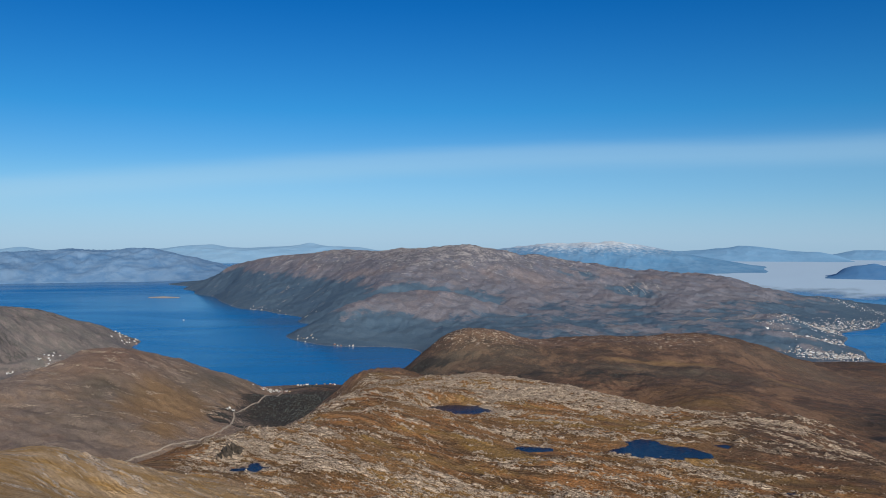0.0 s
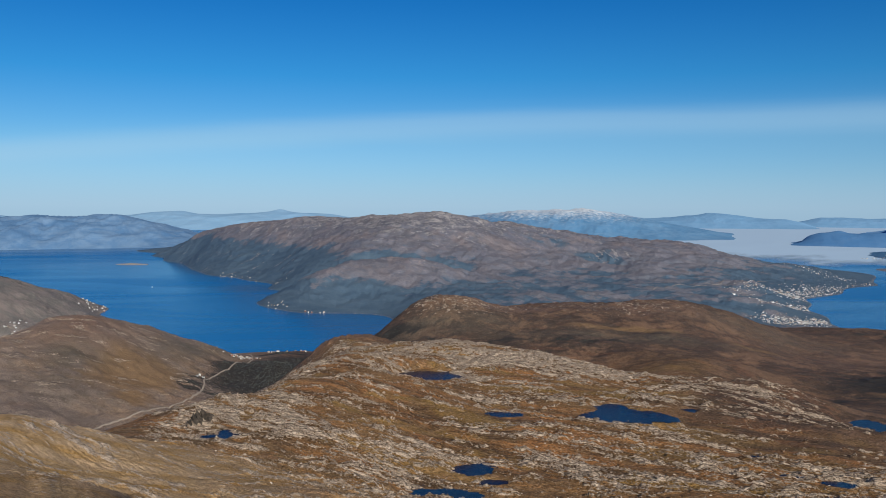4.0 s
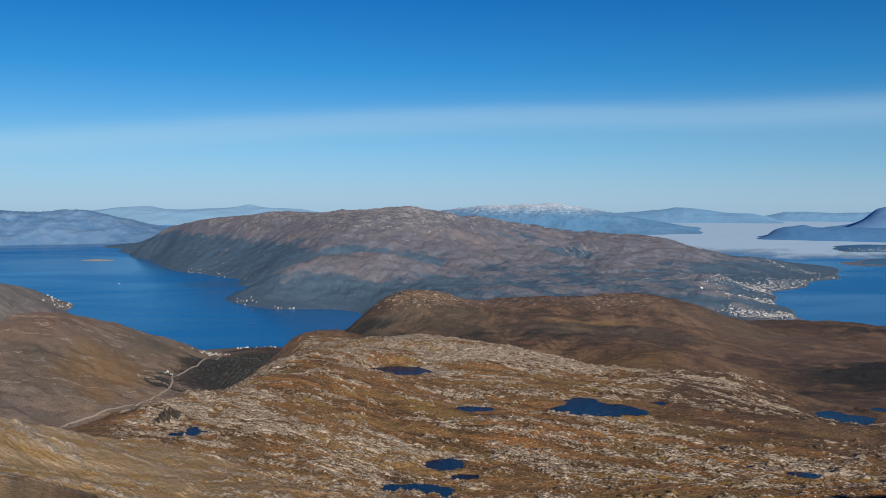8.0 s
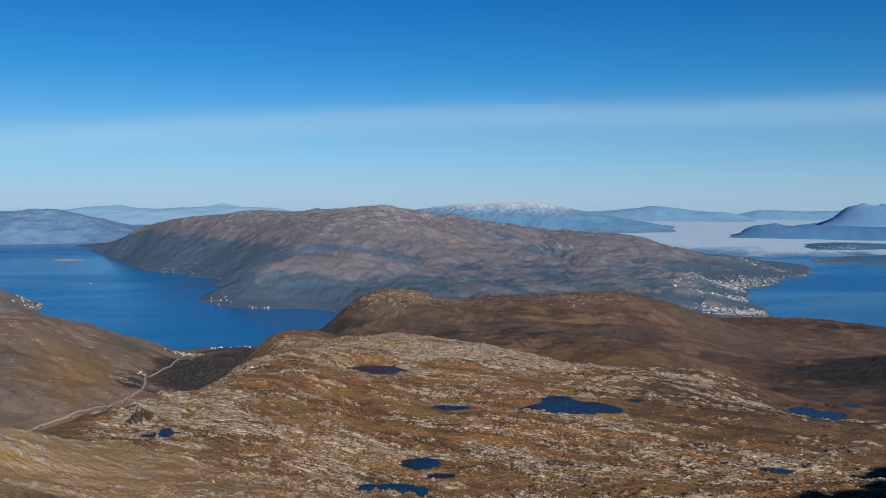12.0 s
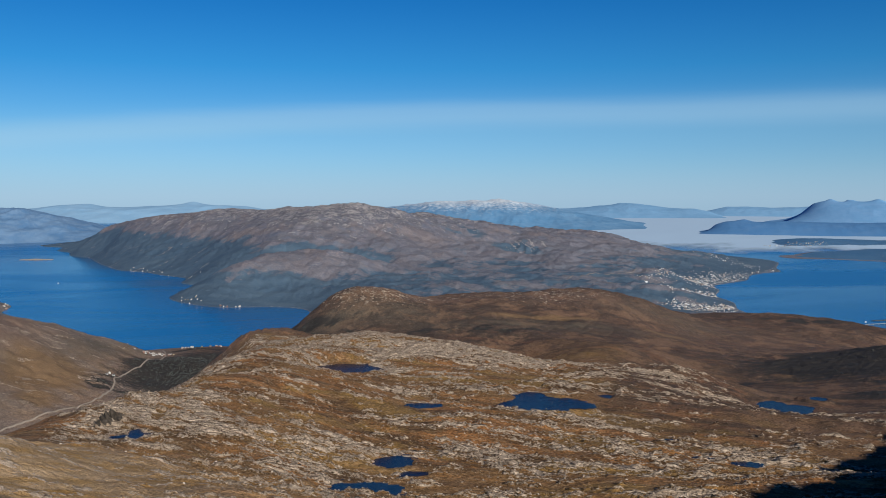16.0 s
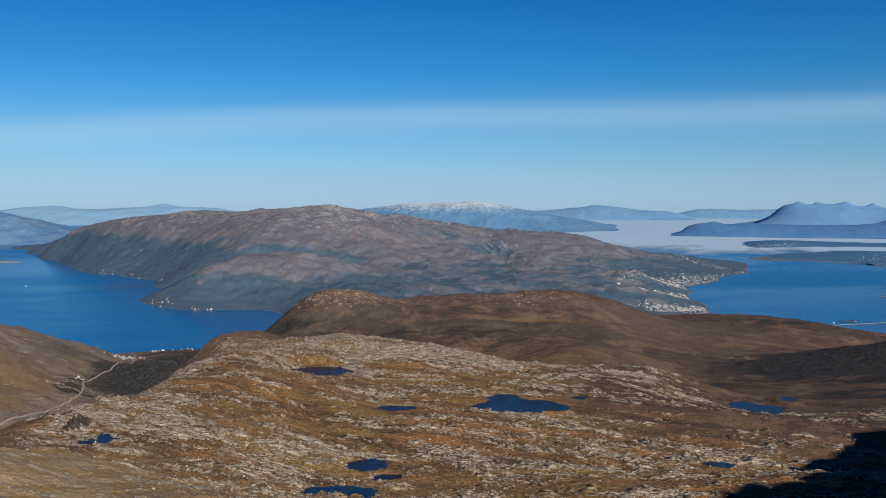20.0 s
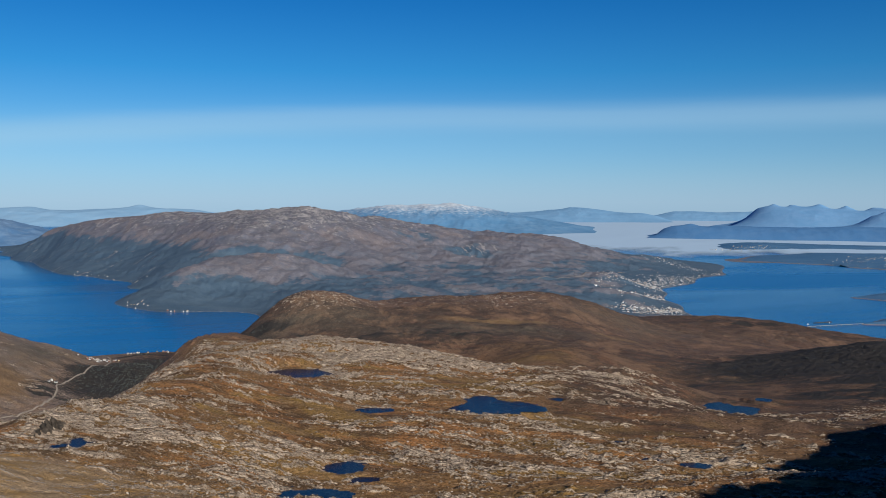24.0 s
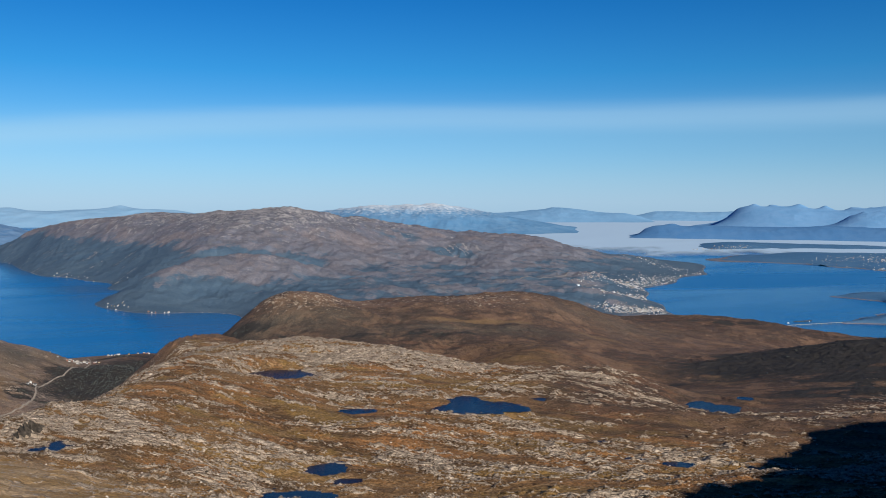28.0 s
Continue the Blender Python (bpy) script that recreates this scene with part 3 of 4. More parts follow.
def ground_height(x, y, z, masks):
    r, a = np.hypot(x, y), np.degrees(np.arctan2(x, y))
    z = np.where(r < 40, np.minimum(z, 87.0 - 0.3 * r), z)
    z = z + (86.0 - 0.33 * r - z) * smooth(60, 12, r)
    # the peak under the camera and the ridge beside it, out of view
    d, zc = crest_height(x, y, [(-90, -40, 60), (0, -25, 84), (49, -18, 92.3), (95.6, 38, 97.9), (131, 85, 91), (156, 95, 94), (229, 146, 86)])
    out = np.maximum(zc - d * 0.62 - 4.0 * smooth(0, 12, d) + 3.5 * fbm(x / 20, y / 20, 19, 5), -6.0 + 0 * d)
    out = np.maximum(out, 86.0 - 0.45 * r)
    out = np.where(r > 600, -8.0, out)
    view = smooth(48, 36.5, np.abs(a + 0.5))
    plateau, rock, wood, olive, moor, short, _ = masks
    along, across = 0.94 * x - 0.34 * y, 0.34 * x + 0.94 * y
    swell = fbm(along / 38, across / 17, 11, 3, 0.5)
    relief = plateau * (2.1 * swell + rock * (0.34 + 0.8 * short) * (1 - 0.8 * olive) + (0.16 + 0.42 * rock) * fbm(along / 3.2, across / 2.0, 13, 3, 0.6))
    relief = relief + (1 - plateau) * fbm(x / 42, y / 42, 17, 6, 0.52) * np.clip(r * 0.007, 0.5, 4.0) * (1 - 0.6 * smooth(60, 130, x)) * smooth(-3, 8, z) * smooth(6, 60, r)
    relief = relief + (1 - plateau) * smooth(300, 360, r) * fbm(x / 9, y / 9, 27, 4, 0.6) * 0.65 * smooth(2, 12, z)
    relief = relief + np.exp(-(((x + 68) / 22) ** 2 + ((y - 325) / 22) ** 2)) * (1.1 * fbm(x / 7, y / 5, 33, 4, 0.6) + 0.7 * fbm(x / 3, y / 2.4, 35, 3, 0.6) - 1.0)
    relief = relief + wood * 0.5 * fbm(x / 2.2, y / 2.2, 23, 2) * moor
    z = z + relief
    z = z - 9.0 * np.exp(-(((x + 350) / 26) ** 2 + ((y - 500) / 22) ** 2))  # a small bay
    z = z - 1.6 * np.exp(-(((x - 94) / 15) ** 2 + ((y - 226) / 12) ** 2))  # the moor dips to its lake
    for level, lobes, _ in LAKES:
        near = np.hypot(x - lobes[0][0], y - lobes[0][1]) < 7.0 * max(lobes[0][2:]) + 10
        s = lake_reach(x[near], y[near], lobes)
        z[near] = level + (z[near] - level) * smooth(0.9 if level > 37 else 1.2, 1.7 if level > 37 else 3.0, s) + 0.10 * smooth(1.0, 1.3, s) * smooth(2.0, 1.4, s) - 0.5 * smooth(1.02, 0.7, s)
    z = out + (z - out) * view
    return z


bearings = np.concatenate([np.linspace(-38, 37, 960), np.linspace(37, 322, 140)[1:-1]])
ranges = np.concatenate([np.geomspace(0.05, 84, 30)[:-1], np.geomspace(84, 360, 600)[:-1], np.geomspace(360, 560, 190)[:-1], np.geomspace(560, 1000, 110)])
gx, gy = fan(bearings, ranges)
base_z = near_height(gx, gy)
plateau, rock, wood, olive, moor, _, worn = all_masks = ground_masks(gx, gy, base_z)
gz = ground_height(gx, gy, base_z, all_masks)
g_masks = {"rock": rock, "forest": wood, "olive": olive, "moor": moor, "worn": worn, **tone_masks(gx, gy)}
g_r, g_a = np.hypot(gx, gy), np.degrees(np.arctan2(gx, gy)) + 1.5 * fbm(gx / 60, gy / 60, 29, 2)
in_view = np.abs(g_a) < 37
brown = in_view & (g_r > 372 + 8 * np.sin(g_a)) & (g_a > -10.5) & (g_a < 19)
dark = in_view & (g_r > 318) & (g_a >= 19.5)
left = in_view & (g_r > 340) & (g_r < 600) & (g_a < -22)
headland = in_view & (g_r >= 600) & (g_a < -20)
brown &= ~dark
rest = ~(brown | dark | left | headland)
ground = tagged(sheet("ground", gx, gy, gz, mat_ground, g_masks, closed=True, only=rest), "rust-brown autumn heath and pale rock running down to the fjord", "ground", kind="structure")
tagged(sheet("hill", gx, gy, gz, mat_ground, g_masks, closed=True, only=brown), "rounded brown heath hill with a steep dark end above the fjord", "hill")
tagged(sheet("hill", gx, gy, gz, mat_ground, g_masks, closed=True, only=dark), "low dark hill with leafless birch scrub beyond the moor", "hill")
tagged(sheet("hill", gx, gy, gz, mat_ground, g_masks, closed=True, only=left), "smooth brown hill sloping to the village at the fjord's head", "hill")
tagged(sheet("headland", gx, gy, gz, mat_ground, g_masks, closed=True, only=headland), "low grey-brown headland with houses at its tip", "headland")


def flat_water(name, level, reach, x0, x1, y0, y1, cells, mat):
    x, y = np.meshgrid(np.linspace(x0, x1, cells), np.linspace(y0, y1, cells))
    return sheet(name, x, y, np.full(x.shape, level), mat, only=reach(x, y) < 1.25)


for level, lobes, label in LAKES:
    x0, x1 = min(c[0] - 1.5 * c[2] - 2 for c in lobes), max(c[0] + 1.5 * c[2] + 2 for c in lobes)
    y0, y1 = min(c[1] - 1.5 * c[3] - 2 for c in lobes), max(c[1] + 1.5 * c[3] + 2 for c in lobes)
    tagged(flat_water("lake", level, lambda x, y: lake_reach(x, y, lobes), x0, x1, y0, y1, 48, mat_lake), label, "lake", "tarns on the plateau")

# ---- the fell across the fjord ----
MASSIF_CREST = [
    (-716, 1704, 8.3), (-639, 1574, 23.7), (-579, 1490, 37.8), (-524, 1425, 51.1), (-475, 1369, 58.6), (-434, 1330, 62.5), (-348, 1251, 68.9),
    (-256, 1222, 76.4), (-177, 1185, 82.0), (-134, 1151, 84.8), (-107, 1143, 85.7), (-66, 1147, 77.7), (24, 1198, 66.5), (104, 1244, 55.5),
    (184, 1265, 49.0), (263, 1271, 39.7), (331, 1269, 20.3), (365, 1239, 17.9), (415, 1265, 12.7),
]
MASSIF_SLOPES = [
    (-201, 824, 28.6), (-178, 850, 35.4), (-130, 869, 39.2), (-96, 873, 38.1), (-60, 856, 27.9), (-205, 977, 34.2), (-239, 980, 25.9),
    (-192, 914, 24.0), (-140, 938, 29.0), (-104, 943, 33.0), (-220, 902, 14.0), (-164, 781, 9.0), (-87, 794, 19.4), (-31, 698, 20.1),
    (-182, 1033, 57.0), (-387, 1240, 39.8), (-381, 1168, 19.3), (-260, 1067, 33.9), (-46, 1027, 44.8), (-11, 948, 24.4), (22, 1108, 37.9),
    (98, 1174, 46.5), (108, 1053, 28.1), (75, 895, 17.9), (123, 840, 18.1), (203, 978, 24.8), (168, 811, 16.3), (240, 897, 20.0),
    (207, 771, 16.0),
]
MASSIF_SHORE = [
    (-688, 1649, 0.0), (-546, 1379, 0.0), (-426, 1157, 0.0), (-372, 1117, -0.0), (-290, 1020, 0.0), (-243, 804, 0.0), (-182, 747, 0.0),
    (-109, 730, 0.0), (-252, 931, 1.0), (447, 1102, 0.0), (364, 1003, 0.0), (309, 939, 0.0), (280, 865, 0.0), (270, 796, 0.0),
    (264, 721, 0.0), (462, 1183, 0.3), (491, 1373, 0.0), (408, 1126, 2.0), (275, 932, 4.0), (228, 739, 2.0), (200, 745, 5.0),
    (213, 836, 8.0),
]
MASSIF_BACK = [
    (-652, 1676, 14.0), (-583, 1617, 28.0), (-502, 1539, 36.0), (-406, 1463, 44.0), (-297, 1418, 52.0), (-207, 1383, 58.0), (-125, 1333, 64.0),
    (-60, 1337, 55.0), (28, 1398, 42.0), (120, 1443, 34.0), (213, 1463, 26.0), (304, 1467, 14.0),
]
MASSIF_SEA = [
    (-886, 1958, -10.0), (-850, 1973, -10.0), (-730, 1914, -8.0), (-349, 1662, 20.0), (-154, 1591, 20.0), (32, 1598, 15.0), (230, 1582, 5.0),
    (-753, 1665, -6.0), (-633, 1504, -6.0), (-514, 1298, -5.0), (-418, 1116, -5.0), (-365, 1073, -5.0), (-300, 982, -4.0), (-268, 839, -5.0),
    (-228, 772, -5.0), (-179, 736, -6.0), (-128, 729, -6.0), (521, 1205, -5.0), (402, 1029, -4.0), (333, 933, -4.0), (301, 869, -3.0),
    (307, 799, -5.0), (285, 728, -6.0), (564, 1472, -5.0), (537, 1509, -8.0), (452, 1536, -6.0), (-60, 640, 4.0), (60, 640, 8.0),
    (160, 640, 6.0), (-160, 650, -6.0), (330, 700, -8.0), (-900, 1700, -12.0),
]
smooth_massif = landform(MASSIF_CREST + MASSIF_SLOPES + MASSIF_SHORE + MASSIF_BACK + MASSIF_SEA)


def massif_height(x, y):
    z = smooth_massif(x, y)
    folds = fbm((0.8 * x + 0.6 * y) / 210, (0.8 * y - 0.6 * x) / 120, 51, 6, 0.55)
    gully = ridged((0.9 * x - 0.4 * y) / 70, (0.9 * y + 0.4 * x) / 160, 55, 5, 0.5)
    hollow = np.exp(-(((x - 105) / 36) ** 2 + ((y - 1085) / 42) ** 2))
    spur, _ = crest_height(x, y, [(-35, 1088, 0), (15, 1070, 0), (62, 1040, 0), (112, 1005, 0), (150, 980, 0)])
    z = z + 5.5 * np.exp(-((spur / 20) ** 2)) - 12.0 * hollow * (1 + 0.5 * fbm(x / 18, y / 60, 91, 3))
    d, _ = crest_height(x, y, [(-240, 905, 0), (-190, 930, 0), (-130, 945, 0), (-75, 935, 0)])
    z = z - 19.0 * np.exp(-((d / 34) ** 2)) + 4.0 * np.exp(-((crest_height(x, y, [(-196, 835, 0), (-130, 869, 0), (-90, 870, 0)])[0] / 30) ** 2))
    benches = fbm((0.95 * x - 0.3 * y) / 60, (0.95 * y + 0.3 * x) / 26, 57, 5, 0.6)
    return z + (folds * 6.0 * (1 - 0.65 * smooth(45, 70, z)) + (gully * 3.0 + benches * 3.8) * (1 - 0.5 * smooth(-180, -260, x)) - 1.6) * smooth(0, 26, z) + 1.5 * fbm(x / 15, y / 15, 58, 4, 0.6) * smooth(0, 8, z)


mx, my = fan(np.linspace(-27, 27, 720), np.geomspace(560, 2100, 400))
mz = massif_height(mx, my)
treeline = 21 + 17 * smooth(-30, -130, mx) * smooth(905, 945, my) - 4 * smooth(-40, 60, mx)
m_wood_and_shade = smooth(treeline + 20, treeline - 14, mz + 15 * fbm(mx / 60, my / 40, 63, 6, 0.72)) * smooth(-1, 1.0, mz)
m_open = np.exp(-(((mx - 210) / 110) ** 2 + ((my - 800) / 120) ** 2)) * smooth(0.0, 0.3, fbm(mx / 60, my / 30, 65, 4))
# shade in the hollow, painted on below with the woods' dark tone
corrie_shade = np.maximum(np.exp(-(((mx - 108) / 52) ** 2 + ((my - 1118) / 34) ** 2)), np.exp(-(((mx - 40) / 34) ** 2 + ((my - 1158) / 26) ** 2)))
flank = smooth(-215, -300, mx + 0.0 * my) * smooth(46, 34, mz + 9 * fbm(mx / 60, my / 60, 95, 4))
m_wood_and_shade = np.maximum(np.maximum(m_wood_and_shade * (1 - 0.7 * m_open), 0.85 * corrie_shade * smooth(-0.6, 0.1, fbm(mx / 26, my / 26, 93, 4))), 0.85 * flank)
m_rock = 0.6 * smooth(46, 94, mz + 34 * fbm((mx - 0.4 * my) / 20, (my + 0.4 * mx) / 8, 66, 6, 0.68)) + 0.75 * np.exp(-(((mx - 118) / 44) ** 2 + ((my - 1128) / 26) ** 2)) * smooth(0.08, 0.36, fbm((mx + 0.3 * my) / 6, my / 46, 68, 4))
m_rock = m_rock + 0.36 * smooth(0.12, 0.5, fbm(mx / 15, my / 7, 69, 5, 0.68)) * smooth(22, 50, mz) + 0.35 * smooth(0.9, 0.3, np.abs(mz))
m_rock = m_rock + 0.4 * flank * smooth(0.2, 0.5, fbm((mx - my) / 12, (mx + my) / 60, 94, 4))
tagged(sheet("mountain", mx, my, mz, mat_massif, {"rock": m_rock, "forest": m_wood_and_shade, "olive": 0.0, "moor": smooth(10, 50, mz), "worn": 0.0}, only=mz > -3.5), "long rounded brown fell with wooded lower slopes across the fjord", "mountain")

# ---- water ----
sx, sy = fan(np.linspace(0, 360, 181)[:-1], np.geomspace(150, 4950, 60))
tagged(sheet("water", sx, sy, 0 * sx, mat_sea, closed=True), "deep blue fjord water, almost calm", "sea", kind="structure")


# ---- islands ----
def island(name, label, crest, mat, seed, cells=150, masks=True):
    """A low island: a spine of (x, y, height, half width)."""
    c = np.array(crest, float)
    pad = c[:, 3].max() * 1.1
    x, y = np.meshgrid(np.linspace(c[:, 0].min() - pad, c[:, 0].max() + pad, cells), np.linspace(c[:, 1].min() - pad, c[:, 1].max() + pad, cells))
    d, zc = crest_height(x, y, [p[:3] for p in crest])
    _, wide = crest_height(x, y, [(p[0], p[1], p[3]) for p in crest])
    s = d / wide * (1 + 0.35 * fbm(x / pad * 1.2, y / pad * 1.2, seed, 4))
    z = -1.5 + (zc + 1.5) * (1 - np.minimum(s, 1.4) ** 1.6) + 0.10 * zc * fbm(x / pad * 5, y / pad * 5, seed + 3, 4)
    m = {"rock": 0.25 * smooth(0.6, 0.2, np.abs(z)), "forest": 1.5 * smooth(-0.2, 0.3, z - 0.7 + 0 * s), "olive": 0.0, "moor": 1.0} if masks else None
    return tagged(sheet(name, x, y, z, mat, m, only=z > -1.4), label, "island")


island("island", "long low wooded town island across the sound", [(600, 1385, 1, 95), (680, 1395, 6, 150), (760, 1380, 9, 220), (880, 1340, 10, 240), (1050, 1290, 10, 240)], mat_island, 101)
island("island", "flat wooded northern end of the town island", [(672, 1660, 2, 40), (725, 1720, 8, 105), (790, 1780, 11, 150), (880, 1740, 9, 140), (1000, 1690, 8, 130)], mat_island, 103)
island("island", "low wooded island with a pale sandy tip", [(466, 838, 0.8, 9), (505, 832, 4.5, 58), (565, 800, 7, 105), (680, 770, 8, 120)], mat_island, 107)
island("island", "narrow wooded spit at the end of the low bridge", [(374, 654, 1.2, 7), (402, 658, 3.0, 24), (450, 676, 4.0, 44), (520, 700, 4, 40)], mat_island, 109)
island("breakwater", "low dark breakwater of stones in the sound", [(336, 663, 0.5, 2.5), (352, 668, 0.7, 2.8)], mat_mole, 117, 60, False)
island("island", "bare sandy skerry in the fjord", [(-638, 1337, 0.8, 6), (-616, 1340, 1.8, 11), (-593, 1342, 0.8, 7)], mat_sand, 113, 60, False)


# ---- the far ranges ----
def far_range(name, label, mat, base, wide, crest, seed, rugged, back=1.0, crags=0.03):
    """A range along a crest line of (bearing, distance, height): ridged slopes to both sides."""
    c = np.array(crest, float)
    b = np.linspace(c[0, 0], c[-1, 0], 360)
    r0, z0 = np.interp(b, c[:, 0], c[:, 1]), np.interp(b, c[:, 0], c[:, 2])
    z0 = z0 + 0.05 * (z0 - base) * fbm(b * 1.3, b * 0 + seed, seed + 4, 4)
    z0 = z0 + crags * (z0 - base) * fbm(b * 5.0, b * 0 + seed, seed + 9, 4, 0.6)
    z0 = np.convolve(np.pad(z0, 2, "edge"), np.hanning(7)[1:-1] / np.hanning(7).sum(), "valid")
    k = np.linspace(-1, back, 70)
    step = np.arange(-120, 121)
    rows = []
    for down in np.abs(k):
        hump = np.exp(-0.5 * (step / (0.4 + 55 * down)) ** 2)
        rows.append(np.convolve(np.pad(z0, 120, "edge"), hump / hump.sum(), "valid"))
    a, s = np.meshgrid(np.radians(b), k)
    x, y = (r0[None] + s * wide) * np.sin(a), (r0[None] + s * wide) * np.cos(a)
    rise = np.array(rows) - base
    shape = 1 - np.abs(s) ** 1.6
    z = base + rise * shape
    spurs = ridged(x / wide * 2.2, y / wide * 1.3, seed, 6, 0.52)
    z = z + rise * rugged * (spurs * 2.2 - 0.3) * np.clip(np.abs(s) * 3, 0.0, 1) * shape ** 0.5
    return tagged(sheet(name, x, y, z, mat), label, "mountain")


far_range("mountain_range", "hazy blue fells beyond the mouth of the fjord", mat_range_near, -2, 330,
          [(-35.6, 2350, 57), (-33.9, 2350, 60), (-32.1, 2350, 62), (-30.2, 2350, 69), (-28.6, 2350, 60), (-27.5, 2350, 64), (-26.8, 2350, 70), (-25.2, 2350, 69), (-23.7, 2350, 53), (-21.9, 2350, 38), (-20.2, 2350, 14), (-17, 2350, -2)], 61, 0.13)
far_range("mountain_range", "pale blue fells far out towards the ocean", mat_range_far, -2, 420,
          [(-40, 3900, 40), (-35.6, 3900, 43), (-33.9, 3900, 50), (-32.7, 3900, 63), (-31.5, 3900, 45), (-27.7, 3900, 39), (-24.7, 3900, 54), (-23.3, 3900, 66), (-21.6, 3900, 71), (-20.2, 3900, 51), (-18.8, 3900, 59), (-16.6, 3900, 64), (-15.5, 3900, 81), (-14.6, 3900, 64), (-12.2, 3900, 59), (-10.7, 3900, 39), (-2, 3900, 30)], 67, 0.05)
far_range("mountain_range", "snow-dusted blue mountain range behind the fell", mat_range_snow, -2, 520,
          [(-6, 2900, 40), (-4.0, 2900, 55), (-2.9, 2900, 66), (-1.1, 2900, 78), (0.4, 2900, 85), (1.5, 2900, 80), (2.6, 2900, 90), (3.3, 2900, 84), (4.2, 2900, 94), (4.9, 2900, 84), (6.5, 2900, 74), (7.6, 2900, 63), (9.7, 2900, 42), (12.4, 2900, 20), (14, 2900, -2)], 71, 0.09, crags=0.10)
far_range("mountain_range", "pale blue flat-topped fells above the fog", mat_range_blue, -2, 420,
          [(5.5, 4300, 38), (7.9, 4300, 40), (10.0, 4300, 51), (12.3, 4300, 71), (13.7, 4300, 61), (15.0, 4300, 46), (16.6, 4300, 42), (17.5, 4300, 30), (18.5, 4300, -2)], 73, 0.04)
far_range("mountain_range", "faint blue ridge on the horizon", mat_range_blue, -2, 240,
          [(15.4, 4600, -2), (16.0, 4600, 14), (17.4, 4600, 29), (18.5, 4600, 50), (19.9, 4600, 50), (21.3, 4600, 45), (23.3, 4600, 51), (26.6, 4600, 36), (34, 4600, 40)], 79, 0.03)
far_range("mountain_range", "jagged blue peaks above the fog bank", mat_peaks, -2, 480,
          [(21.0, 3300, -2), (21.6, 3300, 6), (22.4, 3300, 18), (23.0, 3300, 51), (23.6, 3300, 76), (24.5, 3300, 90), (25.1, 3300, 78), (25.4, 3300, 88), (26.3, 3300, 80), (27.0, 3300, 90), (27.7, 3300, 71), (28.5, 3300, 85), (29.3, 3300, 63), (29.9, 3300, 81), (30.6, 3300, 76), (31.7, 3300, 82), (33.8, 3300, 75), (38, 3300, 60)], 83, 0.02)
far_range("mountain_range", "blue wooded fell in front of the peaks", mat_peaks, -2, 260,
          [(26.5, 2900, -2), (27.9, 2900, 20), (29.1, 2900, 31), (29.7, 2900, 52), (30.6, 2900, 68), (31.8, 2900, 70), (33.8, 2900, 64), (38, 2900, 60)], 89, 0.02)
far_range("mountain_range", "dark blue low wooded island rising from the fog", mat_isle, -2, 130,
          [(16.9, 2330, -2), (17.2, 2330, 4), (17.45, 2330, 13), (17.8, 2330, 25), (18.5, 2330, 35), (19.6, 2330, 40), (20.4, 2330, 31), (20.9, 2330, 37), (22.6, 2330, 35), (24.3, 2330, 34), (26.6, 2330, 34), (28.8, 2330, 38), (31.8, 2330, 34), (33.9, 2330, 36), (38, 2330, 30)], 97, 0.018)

# ---- fog over the sound ----
def fog_material():
    m, n, bsdf = material("sea_fog")
    soft = n.noise(n.where((1.0, 0.35, 1.0), 20.0), 0.012, 5.0, 0.55, 0.6)
    bsdf.inputs["Base Color"].default_value = rgb(0.46, 0.64, 0.83)
    bsdf.inputs["Roughness"].default_value, bsdf.inputs["Specular IOR Level"].default_value = 1.0, 0.0
    cover = n.math("ADD", n.attribute("cover"), n.math("MULTIPLY", n.math("SUBTRACT", soft, 0.5), 0.9))
    n.link(n.step(cover, 0.05, 0.5, 0.1, 0.95), bsdf.inputs["Alpha"])
    return m


fx, fy = fan(np.linspace(2, 40, 200), np.geomspace(1380, 4850, 160))
f_r, f_a = np.hypot(fx, fy), np.degrees(np.arctan2(fx, fy))
cover = smooth(1430, 2250, f_r + 150 * fbm(fx / 300, fy / 300, 141, 4) + 14 * np.maximum(f_a - 22, 0)) * smooth(2.0, 8.0, f_a)
fz = -0.8 + 6.5 * cover + 1.2 * fbm(fx / 140, fy / 140, 143, 4) * cover
fog = tagged(sheet("fog_bank", fx, fy, fz, fog_material(), {"cover": cover}), "flat white sea fog lying over the sound", "fog", kind="stuff")


# ---- helpers for things ----
def part(name, bm, mat, parent=None, label=""):
    me = bpy.data.meshes.new(name)
    bm.to_mesh(me)
    bm.free()
    me.materials.append(mat)
    ob = new(name, me)
    ob.parent = parent
    return tagged(ob, label)


def plain(name, colour, rough=0.7, vary=0.25, scale=2.0):
    m, n, bsdf = material(name)
    tone = n.noise(n.where(), scale, 4.0, 0.6)
    n.link(n.mix(n.step(tone, 0.3, 0.7), tuple(c * (1 - vary) for c in colour[:3]) + (1.0,), colour), bsdf.inputs["Base Color"])
    bsdf.inputs["Roughness"].default_value = rough
    return m


def ground_z(x, y):
    x, y = np.asarray(x, float), np.asarray(y, float)
    base = near_height(x, y)
    return ground_height(x, y, base.copy(), ground_masks(x, y, base))


